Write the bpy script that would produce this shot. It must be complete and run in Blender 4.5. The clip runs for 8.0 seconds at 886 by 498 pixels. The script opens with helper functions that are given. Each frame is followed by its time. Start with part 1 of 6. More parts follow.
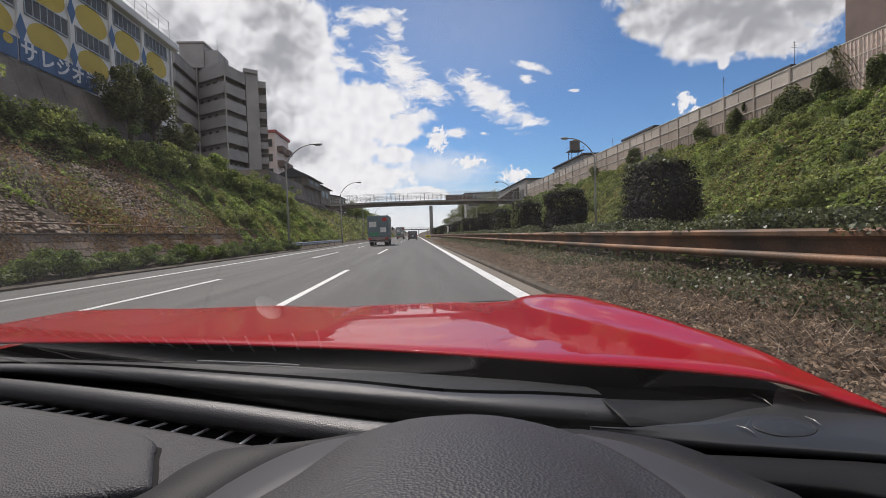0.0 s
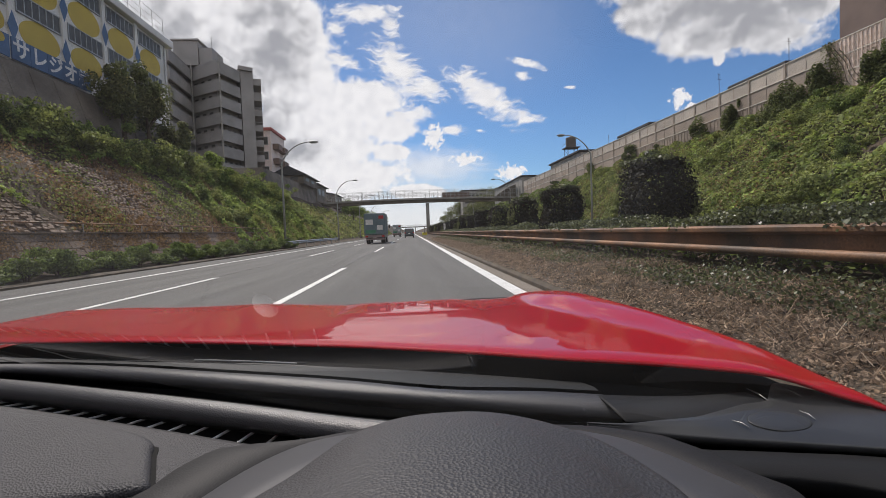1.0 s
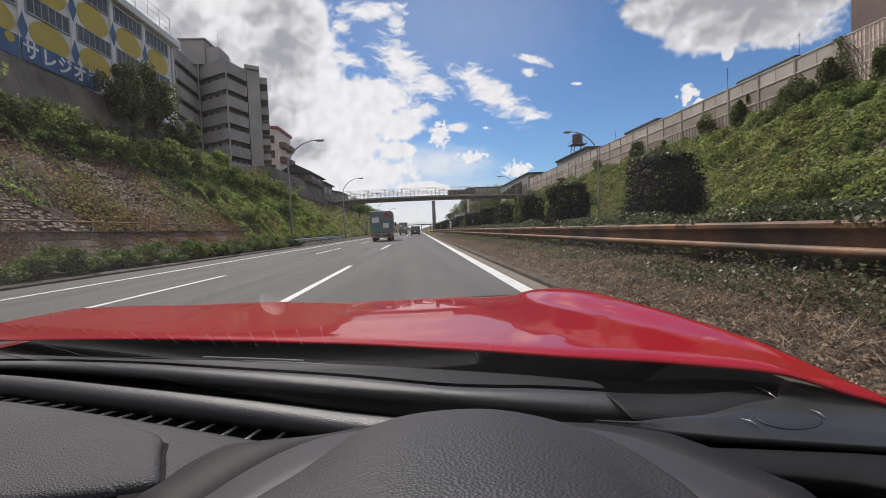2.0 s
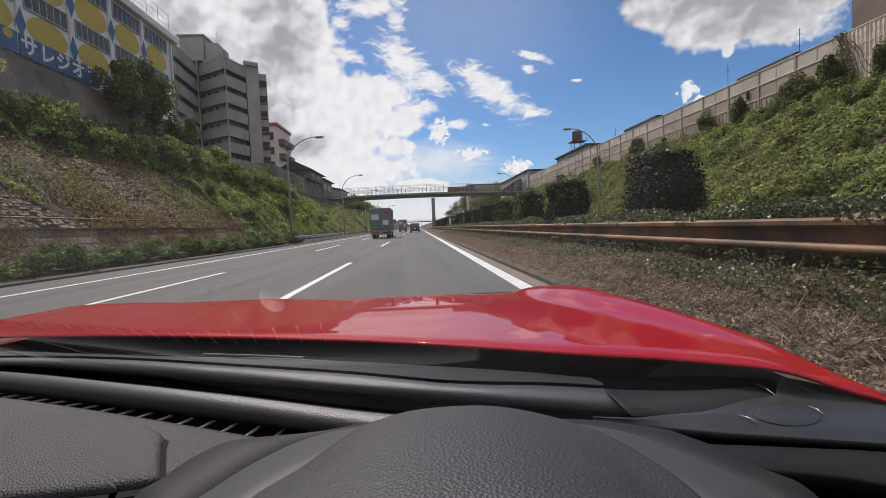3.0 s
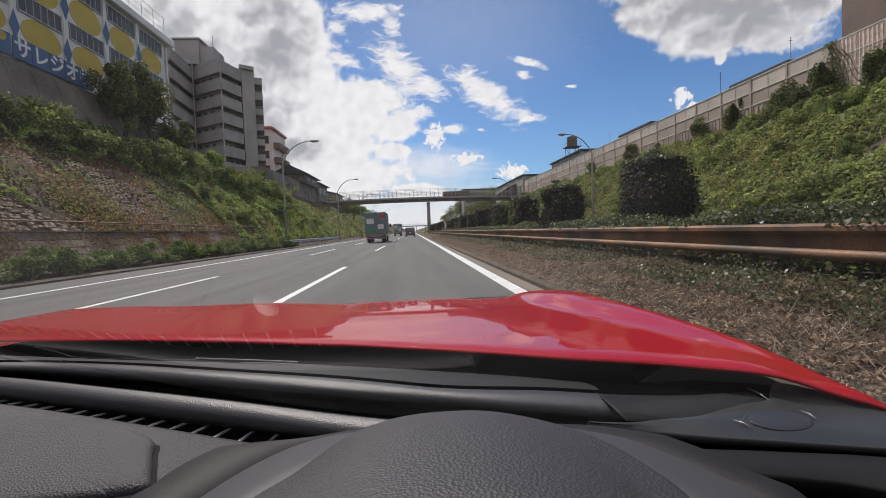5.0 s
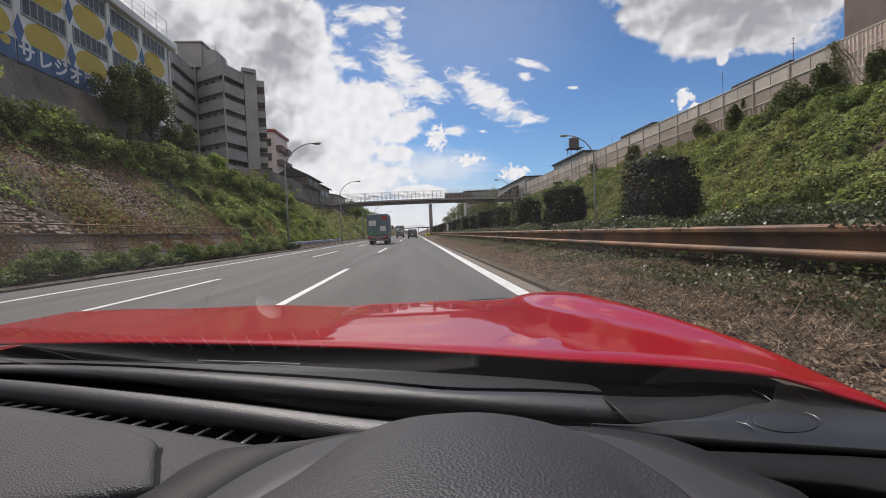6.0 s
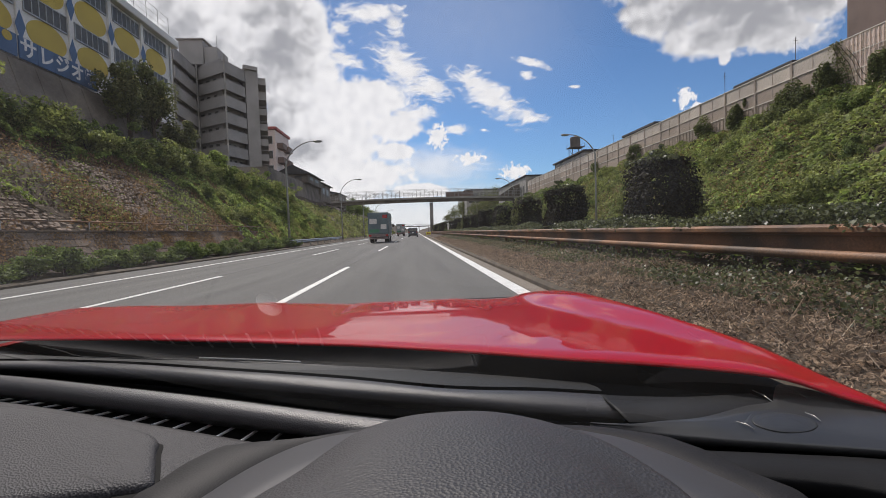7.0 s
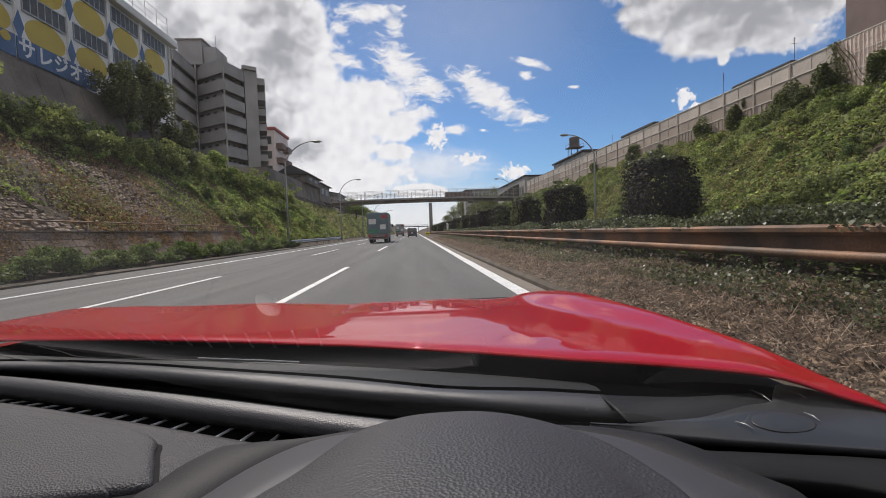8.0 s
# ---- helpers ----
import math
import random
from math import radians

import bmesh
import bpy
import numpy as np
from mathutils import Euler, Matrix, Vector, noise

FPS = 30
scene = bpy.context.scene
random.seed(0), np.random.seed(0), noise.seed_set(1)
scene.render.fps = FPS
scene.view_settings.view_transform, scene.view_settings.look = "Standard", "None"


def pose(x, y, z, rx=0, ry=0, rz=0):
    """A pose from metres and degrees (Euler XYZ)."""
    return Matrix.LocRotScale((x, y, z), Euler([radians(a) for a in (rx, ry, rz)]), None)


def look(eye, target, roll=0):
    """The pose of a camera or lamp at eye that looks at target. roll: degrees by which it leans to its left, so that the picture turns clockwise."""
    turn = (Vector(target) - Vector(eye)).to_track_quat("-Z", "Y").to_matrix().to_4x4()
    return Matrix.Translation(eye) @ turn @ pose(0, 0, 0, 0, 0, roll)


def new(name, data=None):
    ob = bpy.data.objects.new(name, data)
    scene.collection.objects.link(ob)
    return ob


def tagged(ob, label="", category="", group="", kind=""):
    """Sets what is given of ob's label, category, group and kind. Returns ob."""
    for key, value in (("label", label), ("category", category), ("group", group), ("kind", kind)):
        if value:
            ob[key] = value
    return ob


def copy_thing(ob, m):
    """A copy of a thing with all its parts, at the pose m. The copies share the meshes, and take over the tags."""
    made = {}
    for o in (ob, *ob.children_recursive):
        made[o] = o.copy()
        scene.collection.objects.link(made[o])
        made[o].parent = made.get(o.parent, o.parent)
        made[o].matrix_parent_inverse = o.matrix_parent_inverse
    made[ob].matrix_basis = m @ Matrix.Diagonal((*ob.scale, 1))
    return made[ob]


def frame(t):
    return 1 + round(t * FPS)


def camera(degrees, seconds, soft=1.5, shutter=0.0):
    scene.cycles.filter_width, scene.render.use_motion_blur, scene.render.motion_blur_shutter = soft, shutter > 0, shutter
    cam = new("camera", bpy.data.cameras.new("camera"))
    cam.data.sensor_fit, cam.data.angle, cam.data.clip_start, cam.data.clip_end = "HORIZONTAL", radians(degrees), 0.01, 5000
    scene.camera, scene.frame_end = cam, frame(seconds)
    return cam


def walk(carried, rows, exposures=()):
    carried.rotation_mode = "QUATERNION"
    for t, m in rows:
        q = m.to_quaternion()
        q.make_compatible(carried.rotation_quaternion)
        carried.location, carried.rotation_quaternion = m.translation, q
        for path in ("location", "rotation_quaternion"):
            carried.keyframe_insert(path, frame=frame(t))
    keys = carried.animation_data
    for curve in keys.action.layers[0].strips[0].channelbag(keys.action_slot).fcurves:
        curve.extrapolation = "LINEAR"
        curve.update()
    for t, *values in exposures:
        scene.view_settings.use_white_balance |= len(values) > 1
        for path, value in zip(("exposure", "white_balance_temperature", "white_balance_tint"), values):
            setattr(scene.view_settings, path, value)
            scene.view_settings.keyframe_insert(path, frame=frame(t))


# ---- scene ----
cam = camera(89.0, 8.0, soft=0.55)

# seconds, yaw, pitch and roll of the camera on the dashboard
TURNS = [
    (0.0, -3.55, -1.94, 1.87), (0.5, -3.93, -2.01, 2.00), (1.0, -3.97, -2.28, 2.14), (1.5, -3.19, -2.36, 2.31),
    (3.0, -3.25, -2.93, 2.28), (3.5, -3.31, -2.89, 2.11), (4.0, -3.59, -2.75, 2.03), (4.5, -3.94, -2.58, 2.00),
    (6.0, -3.59, -2.16, 2.24), (6.5, -3.56, -2.40, 2.10), (7.0, -3.50, -2.34, 1.96), (7.5, -3.56, -2.51, 1.98),
    (8.0, -3.60, -2.32, 1.98),
]
walk(cam, [(t, pose(0, 0, 1.0, 90 + pitch, roll, yaw)) for t, yaw, pitch, roll in TURNS], [(0.0, 0.02, 6600, 14), (8.0, 0.02, 6600, 14)])

# ---------------------------------------------------------------- light
SUN_AZ, SUN_EL = -25.0, 52.0
sun_data = bpy.data.lights.new("sun", "SUN")
sun_data.energy, sun_data.angle, sun_data.color = 4.2, radians(0.53), (1.0, 0.95, 0.87)
sun = new("sun", sun_data)
to_sun = Vector((math.sin(radians(SUN_AZ)) * math.cos(radians(SUN_EL)), math.cos(radians(SUN_AZ)) * math.cos(radians(SUN_EL)), math.sin(radians(SUN_EL))))
sun.matrix_world = look(to_sun * 200, (0, 0, 0))

world = bpy.data.worlds.new("world")
scene.world = world
world.use_nodes = True
wt = world.node_tree
wt.nodes.clear()


def wmath(op, a, b=None, c=None, clamp=False):
    n = wt.nodes.new("ShaderNodeMath")
    n.operation, n.use_clamp = op, clamp
    for i, v in enumerate((a, b, c)):
        if v is None:
            continue
        if isinstance(v, (int, float)):
            n.inputs[i].default_value = v
        else:
            wt.links.new(v, n.inputs[i])
    return n.outputs[0]


def wramp(value, lo, hi):
    n = wt.nodes.new("ShaderNodeMapRange")
    n.interpolation_type = "SMOOTHSTEP"
    wt.links.new(value, n.inputs[0])
    n.inputs[1].default_value, n.inputs[2].default_value = lo, hi
    return n.outputs[0]


def wmix(fac, a, b):
    n = wt.nodes.new("ShaderNodeMix")
    n.data_type = "RGBA"
    for socket, v in ((n.inputs[0], fac), (n.inputs[6], a), (n.inputs[7], b)):
        if isinstance(v, (int, float, tuple)):
            socket.default_value = v
        else:
            wt.links.new(v, socket)
    return n.outputs[2]


def wnoise(vector, scale, detail, rough=0.5):
    n = wt.nodes.new("ShaderNodeTexNoise")
    wt.links.new(vector, n.inputs["Vector"])
    n.inputs["Scale"].default_value, n.inputs["Detail"].default_value, n.inputs["Roughness"].default_value = scale, detail, rough
    return n.outputs["Fac"]


coord = wt.nodes.new("ShaderNodeTexCoord").outputs["Generated"]
split = wt.nodes.new("ShaderNodeSeparateXYZ")
wt.links.new(coord, split.inputs[0])
DEG = 180 / math.pi
azimuth = wmath("MULTIPLY", wmath("ARCTAN2", split.outputs[0], split.outputs[1]), DEG)
height = wmath("MULTIPLY", wmath("ARCSINE", split.outputs[2]), DEG)
join = wt.nodes.new("ShaderNodeCombineXYZ")
wt.links.new(azimuth, join.inputs[0])
wt.links.new(height, join.inputs[1])
plane = join.outputs[0]

# clouds: azimuth, height, half width, half height, lean, all in degrees
CLOUD_BANK = [
    (-18.8, 22.6, 10.2, 8.2, 6),
    (-25.4, 16.3, 10.3, 9.0, 6),
    (-13.5, 17.3, 5.5, 7.3, 3),
    (-5.2, 16.2, 5.4, 2.7, 1),
    (-11.6, 11.0, 9.8, 4.9, 1),
    (-2.3, 12.9, 4.2, 1.7, -1),
    (-12.7, 7.0, 13.6, 3.7, 0),
    (-12.2, 23.7, 2.9, 3.1, 4),
    (-28.6, 22.6, 11.2, 5.5, 10),
    (29.7, 22.0, 5.3, 2.2, -11),
    (33.6, 19.2, 4.8, 2.5, -12),
    (38.4, 19.0, 6.2, 2.4, -14),
    (35.4, 22.0, 11.0, 2.5, -13),
    (43.3, 19.6, 2.7, 1.8, -17),
    (35.6, 16.9, 0.7, 0.9, -12),
    (48.0, 18.4, 2.3, 2.4, -18),
    (-5.6, 7.7, 3.8, 1.6, -1),
    (-10.8, 6.5, 5.3, 1.9, 0),
    (0.6, 5.1, 4.3, 1.0, -2),
    (-2.4, 10.0, 2.8, 1.1, -1),
]
CLOUD_STREAKS = [
    (-0.9, 19.6, 4.7, 2.4, -35),
    (2.3, 17.5, 3.4, 1.4, -24),
    (9.9, 16.2, 6.3, 1.9, -33),
    (14.5, 13.3, 2.2, 0.9, -9),
    (-8.1, 20.5, 2.9, 0.9, -14),
    (-4.5, 25.3, 5.1, 1.1, 2),
    (-1.8, 24.2, 1.6, 1.3, -35),
    (-8.3, 23.7, 1.3, 0.9, 3),
    (14.8, 19.5, 2.7, 0.5, -18),
    (14.5, 18.1, 1.1, 0.6, -5),
    (20.1, 16.3, 0.8, 0.2, -6),
    (5.5, 12.5, 2.0, 0.6, -2),
    (9.1, 12.2, 0.7, 0.2, -3),
    (-0.1, 14.3, 4.2, 1.2, 8),
]
CLOUD_SHADE = [
    (-15.5, 21.2, 5.0, 7.4, 5),
    (-18.6, 14.5, 6.6, 6.7, 4),
    (-26.3, 17.8, 9.5, 6.6, 7),
    (36.0, 21.5, 17.0, 7.5, -13),
    (-13.9, 10.3, 3.9, 2.0, 1),
]


CLOUD_SMALL = [
    (31.9, 13.4, 1.1, 1.4, -9),
    (33.0, 12.4, 1.3, 0.5, -9),
    (3.2, 11.6, 1.6, 1.9, -2),
    (12.8, 6.9, 2.0, 1.2, -3),
    (7.2, 8.8, 2.3, 0.9, -2),
]
CLOUD_VEIL = [
    (0.0, 1.5, 34.0, 5.5, 0),
    (-11.4, 7.7, 16.8, 4.7, 0),
    (2.5, 8.2, 10.6, 3.1, -2),
    (-5.6, 15.0, 7.5, 3.2, 0),
]


def puffs(rows):
    total = None
    for az, el, rx, ry, lean in rows:
        m = wt.nodes.new("ShaderNodeMapping")
        m.vector_type = "TEXTURE"
        wt.links.new(plane, m.inputs[0])
        m.inputs[1].default_value, m.inputs[2].default_value, m.inputs[3].default_value = (az, el, 0), (0, 0, radians(lean)), (rx, ry, 1)
        length = wt.nodes.new("ShaderNodeVectorMath")
        length.operation = "LENGTH"
        wt.links.new(m.outputs[0], length.inputs[0])
        puff = wmath("SUBTRACT", 1.0, length.outputs["Value"])
        total = puff if total is None else wmath("SMOOTH_MAX", total, puff, 0.2)
    return total


field = wmath("ADD", puffs(CLOUD_BANK), 0.1)
wisps = puffs(CLOUD_STREAKS)
# other clouds all round, out of the forward view, added as fill light
around = wramp(wmath("ABSOLUTE", azimuth), 50, 75)
above = wramp(height, 34, 48)
elsewhere = wmath("MAXIMUM", around, above)
loose = wmath("SUBTRACT", wmath("MULTIPLY", wnoise(coord, 2.6, 4), 4.0), 1.75)
field = wmath("MAXIMUM", field, wmath("SUBTRACT", loose, wmath("MULTIPLY", wmath("SUBTRACT", 1.0, elsewhere), 6.0)))
def turned(vector, lean, sx, sy):
    """The plane of the sky turned and drawn out along one direction."""
    m = wt.nodes.new("ShaderNodeMapping")
    wt.links.new(vector, m.inputs[0])
    m.inputs[2].default_value, m.inputs[3].default_value = (0, 0, radians(lean)), (sx, sy, 1)
    return m.outputs[0]


def wshift(vector, dx, dy):
    n = wt.nodes.new("ShaderNodeVectorMath")
    n.operation = "ADD"
    wt.links.new(vector, n.inputs[0])
    n.inputs[1].default_value = (dx, dy, 0)
    return n.outputs[0]


def centred(value, amount):
    return wmath("MULTIPLY", wmath("SUBTRACT", value, 0.5), amount)


# a slow swirl bends the plane, so that the edges curl
swirl = wt.nodes.new("ShaderNodeTexNoise")
wt.links.new(plane, swirl.inputs["Vector"])
swirl.inputs["Scale"].default_value, swirl.inputs["Detail"].default_value = 0.35, 4
bend = wt.nodes.new("ShaderNodeVectorMath")
bend.operation = "MULTIPLY_ADD"
wt.links.new(swirl.outputs["Color"], bend.inputs[0])
bend.inputs[1].default_value = (2.2, 2.2, 0)
wt.links.new(plane, bend.inputs[2])
curled = bend.outputs[0]
billow = wnoise(curled, 0.16, 10, 0.56)
fine = wnoise(curled, 0.75, 9, 0.62)
ragged = wmath("ADD", field, centred(billow, 1.25))
ragged = wmath("ADD", ragged, centred(fine, 0.75))
hair = wnoise(turned(curled, 24, 0.5, 1.5), 0.9, 10, 0.66)
torn = wmath("ADD", wmath("ADD", wisps, 0.14), centred(hair, 2.7))
torn = wmath("ADD", torn, centred(billow, 0.5))
mask = wmath("MAXIMUM", wramp(ragged, 0.0, 0.34), wramp(torn, -0.02, 0.85))
heap = wmath("ADD", puffs(CLOUD_SMALL), centred(wnoise(curled, 1.5, 8, 0.6), 2.6))
mask = wmath("MAXIMUM", mask, wramp(heap, 0.05, 0.5))
mask = wmath("MAXIMUM", mask, wmath("MULTIPLY", wramp(wmath("ADD", puffs(CLOUD_VEIL), centred(hair, 0.9)), 0.0, 0.9), 0.72))
mask = wmath("MAXIMUM", mask, wmath("MULTIPLY", wramp(puffs([(7.0, 25.0, 24.0, 13.0, 0)]), 0.0, 1.0), 0.17))
# light comes from above the clouds: soft lumps are bright on their upper sides and grey beneath
soft = wnoise(plane, 0.085, 5, 0.5)
shade = wmath("ADD", puffs(CLOUD_SHADE), centred(soft, 1.0))
lumps = wmath("SUBTRACT", wnoise(curled, 0.22, 7, 0.5), wnoise(wshift(curled, -0.8, 1.5), 0.22, 7, 0.5))
shade = wmath("ADD", shade, wmath("MULTIPLY", lumps, -1.9))
knobs = wmath("SUBTRACT", wnoise(curled, 0.6, 6, 0.5), wnoise(wshift(curled, -0.35, 0.6), 0.6, 6, 0.5))
shade = wmath("ADD", shade, wmath("MULTIPLY", knobs, -1.2))
shade = wmath("ADD", shade, wmath("MULTIPLY", wmath("SUBTRACT", ragged, 0.8), 0.22))
thick = wramp(shade, -0.25, 1.0)
bright = wmix(wramp(fine, 0.34, 0.62), (8.5, 8.6, 8.8, 1), (9.7, 9.75, 9.8, 1))
cloud = wmix(thick, bright, (4.1, 4.2, 4.45, 1))
# the unseen clouds to the sides and behind are set whiter to lift the ambient
cloud = wmix(around, cloud, (10.0, 10.0, 10.2, 1))
sky = wt.nodes.new("ShaderNodeTexSky")
sky.sky_type, sky.sun_disc = "NISHITA", False
sky.sun_elevation, sky.sun_rotation = radians(SUN_EL), radians(SUN_AZ)
sky.air_density, sky.dust_density, sky.ozone_density = 1.0, 0.25, 4.0
haze = wramp(wmath("ADD", height, wmath("MULTIPLY", wmath("MAXIMUM", azimuth, -8.0), 0.22)), 11.0, 1.0)
deep = wt.nodes.new("ShaderNodeVectorMath")
deep.operation = "MULTIPLY"
wt.links.new(sky.outputs[0], deep.inputs[0])
deep.inputs[1].default_value = (0.70, 0.90, 1.07)
darker = wt.nodes.new("ShaderNodeVectorMath")
darker.operation = "SCALE"
wt.links.new(deep.outputs[0], darker.inputs[0])
wt.links.new(wmath("SUBTRACT", 1.0, wmath("MULTIPLY", wramp(height, 8, 34), 0.13)), darker.inputs["Scale"])
blue = wmix(wmath("MULTIPLY", haze, 0.7), darker.outputs[0], (7.0, 7.7, 8.4, 1))
back = wt.nodes.new("ShaderNodeBackground")
wt.links.new(wmix(wmath("MULTIPLY", mask, 0.97), blue, cloud), back.inputs[0])
back.inputs[1].default_value = 0.1
wt.links.new(back.outputs[0], wt.nodes.new("ShaderNodeOutputWorld").inputs[0])


# ---------------------------------------------------------------- materials
def material(name, colour, second=None, scale=3.0, rough=0.7, metal=0.0, bump=0.0, bump_scale=40.0, grain="noise", fine=0.35, coat=0.0, distance=0.01, per_object=0.0, island=0.0, lean=0.5, stretch=None):
    """A surface with two scales of variation: broad patches between two colours, and a fine grain that also gives relief."""
    m = bpy.data.materials.new(name)
    m.use_nodes = True
    t = m.node_tree
    b = t.nodes["Principled BSDF"]
    place = t.nodes.new("ShaderNodeNewGeometry").outputs["Position"]
    if second is None:
        second = tuple(c * 0.75 for c in colour)
    broad = t.nodes.new("ShaderNodeTexNoise")
    broad.inputs["Scale"].default_value, broad.inputs["Detail"].default_value = scale, 5
    if stretch:
        drawn = t.nodes.new("ShaderNodeVectorMath")
        drawn.operation = "MULTIPLY"
        t.links.new(place, drawn.inputs[0])
        drawn.inputs[1].default_value = stretch
        t.links.new(drawn.outputs[0], broad.inputs["Vector"])
    else:
        t.links.new(place, broad.inputs["Vector"])
    ramp = t.nodes.new("ShaderNodeMapRange")
    ramp.inputs[1].default_value, ramp.inputs[2].default_value = lean - 0.17, lean + 0.17
    t.links.new(broad.outputs["Fac"], ramp.inputs[0])
    mix = t.nodes.new("ShaderNodeMix")
    mix.data_type = "RGBA"
    mix.inputs[6].default_value, mix.inputs[7].default_value = (*colour, 1), (*second, 1)
    t.links.new(ramp.outputs[0], mix.inputs[0])
    if grain == "cells":
        small = t.nodes.new("ShaderNodeTexVoronoi")
        small.inputs["Scale"].default_value = bump_scale
        small_out = small.outputs["Distance"]
    else:
        small = t.nodes.new("ShaderNodeTexNoise")
        small.inputs["Scale"].default_value, small.inputs["Detail"].default_value = bump_scale, 4
        small_out = small.outputs["Fac"]
    t.links.new(place, small.inputs["Vector"])
    value = t.nodes.new("ShaderNodeMapRange")
    value.inputs[1].default_value, value.inputs[2].default_value = 0.25, 0.75
    value.inputs[3].default_value, value.inputs[4].default_value = 1 - fine, 1 + fine
    t.links.new(small_out, value.inputs[0])
    factor = value.outputs[0]
    for amount, source in ((per_object, ("ShaderNodeObjectInfo", "Random")), (island, ("ShaderNodeNewGeometry", "Random Per Island"))):
        if amount:
            spread = t.nodes.new("ShaderNodeMapRange")
            spread.inputs[3].default_value, spread.inputs[4].default_value = 1 - amount, 1 + amount
            t.links.new(t.nodes.new(source[0]).outputs[source[1]], spread.inputs[0])
            both = t.nodes.new("ShaderNodeMath")
            both.operation = "MULTIPLY"
            t.links.new(factor, both.inputs[0])
            t.links.new(spread.outputs[0], both.inputs[1])
            factor = both.outputs[0]
    tint = t.nodes.new("ShaderNodeVectorMath")
    tint.operation = "SCALE"
    t.links.new(mix.outputs[2], tint.inputs[0])
    t.links.new(factor, tint.inputs["Scale"])
    t.links.new(tint.outputs[0], b.inputs["Base Color"])
    b.inputs["Roughness"].default_value, b.inputs["Metallic"].default_value = rough, metal
    b.inputs["Coat Weight"].default_value, b.inputs["Coat Roughness"].default_value = coat, 0.02
    if bump:
        relief = t.nodes.new("ShaderNodeBump")
        relief.inputs["Strength"].default_value, relief.inputs["Distance"].default_value = bump, distance
        t.links.new(small_out, relief.inputs["Height"])
        t.links.new(relief.outputs[0], b.inputs["Normal"])
    return m


def leaf_material(name, colour, second, scale=0.6, island=0.6):
    m = material(name, colour, second, scale=scale, rough=0.72, bump_scale=6.0, fine=0.25, island=island)
    t = m.node_tree
    b = t.nodes["Principled BSDF"]
    through_leaf = t.nodes.new("ShaderNodeBsdfTranslucent")
    t.links.new(b.inputs["Base Color"].links[0].from_socket, through_leaf.inputs[0])
    mix = t.nodes.new("ShaderNodeMixShader")
    mix.inputs[0].default_value = 0.42
    t.links.new(b.outputs[0], mix.inputs[1])
    t.links.new(through_leaf.outputs[0], mix.inputs[2])
    t.links.new(mix.outputs[0], t.nodes["Material Output"].inputs[0])
    return m


def glass_material(name, tint=(0.93, 0.95, 0.95), base=0.06, dust=0.0, glance=0.85):
    m = bpy.data.materials.new(name)
    m.use_nodes = True
    t = m.node_tree
    t.nodes.clear()
    clear, gloss = t.nodes.new("ShaderNodeBsdfTransparent"), t.nodes.new("ShaderNodeBsdfGlossy")
    clear.inputs[0].default_value = (*tint, 1)
    gloss.inputs["Roughness"].default_value = 0.0
    slant = t.nodes.new("ShaderNodeLayerWeight")
    slant.inputs[0].default_value = 0.5
    power = t.nodes.new("ShaderNodeMath")
    power.operation = "POWER"
    t.links.new(slant.outputs["Facing"], power.inputs[0])
    power.inputs[1].default_value = 5.0
    rate = t.nodes.new("ShaderNodeMath")
    rate.operation = "MULTIPLY_ADD"
    t.links.new(power.outputs[0], rate.inputs[0])
    rate.inputs[1].default_value, rate.inputs[2].default_value = glance, base
    mix = t.nodes.new("ShaderNodeMixShader")
    t.links.new(rate.outputs[0], mix.inputs[0])
    t.links.new(clear.outputs[0], mix.inputs[1])
    t.links.new(gloss.outputs[0], mix.inputs[2])
    surface = mix.outputs[0]
    if dust:
        # a thin film of road dust, wiped in streaks
        film, cover = t.nodes.new("ShaderNodeBsdfTranslucent"), t.nodes.new("ShaderNodeMixShader")
        film.inputs[0].default_value = (0.8, 0.8, 0.8, 1)
        streak = t.nodes.new("ShaderNodeTexNoise")
        streak.inputs["Scale"].default_value, streak.inputs["Detail"].default_value = 5.0, 5
        t.links.new(t.nodes.new("ShaderNodeNewGeometry").outputs["Position"], streak.inputs["Vector"])
        level = t.nodes.new("ShaderNodeMapRange")
        level.inputs[1].default_value, level.inputs[2].default_value = 0.35, 0.7
        level.inputs[3].default_value, level.inputs[4].default_value = dust * 0.5, dust * 1.6
        t.links.new(streak.outputs["Fac"], level.inputs[0])
        t.links.new(level.outputs[0], cover.inputs[0])
        t.links.new(surface, cover.inputs[1])
        t.links.new(film.outputs[0], cover.inputs[2])
        surface = cover.outputs[0]
    t.links.new(surface, t.nodes.new("ShaderNodeOutputMaterial").inputs[0])
    return m


ASPHALT = material("asphalt", (0.108, 0.105, 0.100), (0.070, 0.068, 0.065), stretch=(1.6, 0.06, 1.0), scale=1.0, rough=0.85, bump=0.6, bump_scale=45, fine=0.75)
TAR = material("tar_seam", (0.03, 0.03, 0.03), (0.045, 0.044, 0.042), scale=2, rough=0.6, bump_scale=30, fine=0.3)
LINE = material("road_paint", (0.72, 0.72, 0.70), (0.58, 0.58, 0.56), scale=3, rough=0.6, bump=0.2, bump_scale=60, fine=0.12)
SOIL = material("soil", (0.072, 0.044, 0.026), (0.044, 0.033, 0.017), scale=0.5, rough=0.95, bump=0.8, bump_scale=9, fine=0.5, distance=0.05)
KERB = material("kerb_concrete", (0.105, 0.082, 0.056), (0.058, 0.044, 0.030), scale=2.5, rough=0.9, bump=0.4, bump_scale=50, fine=0.3)
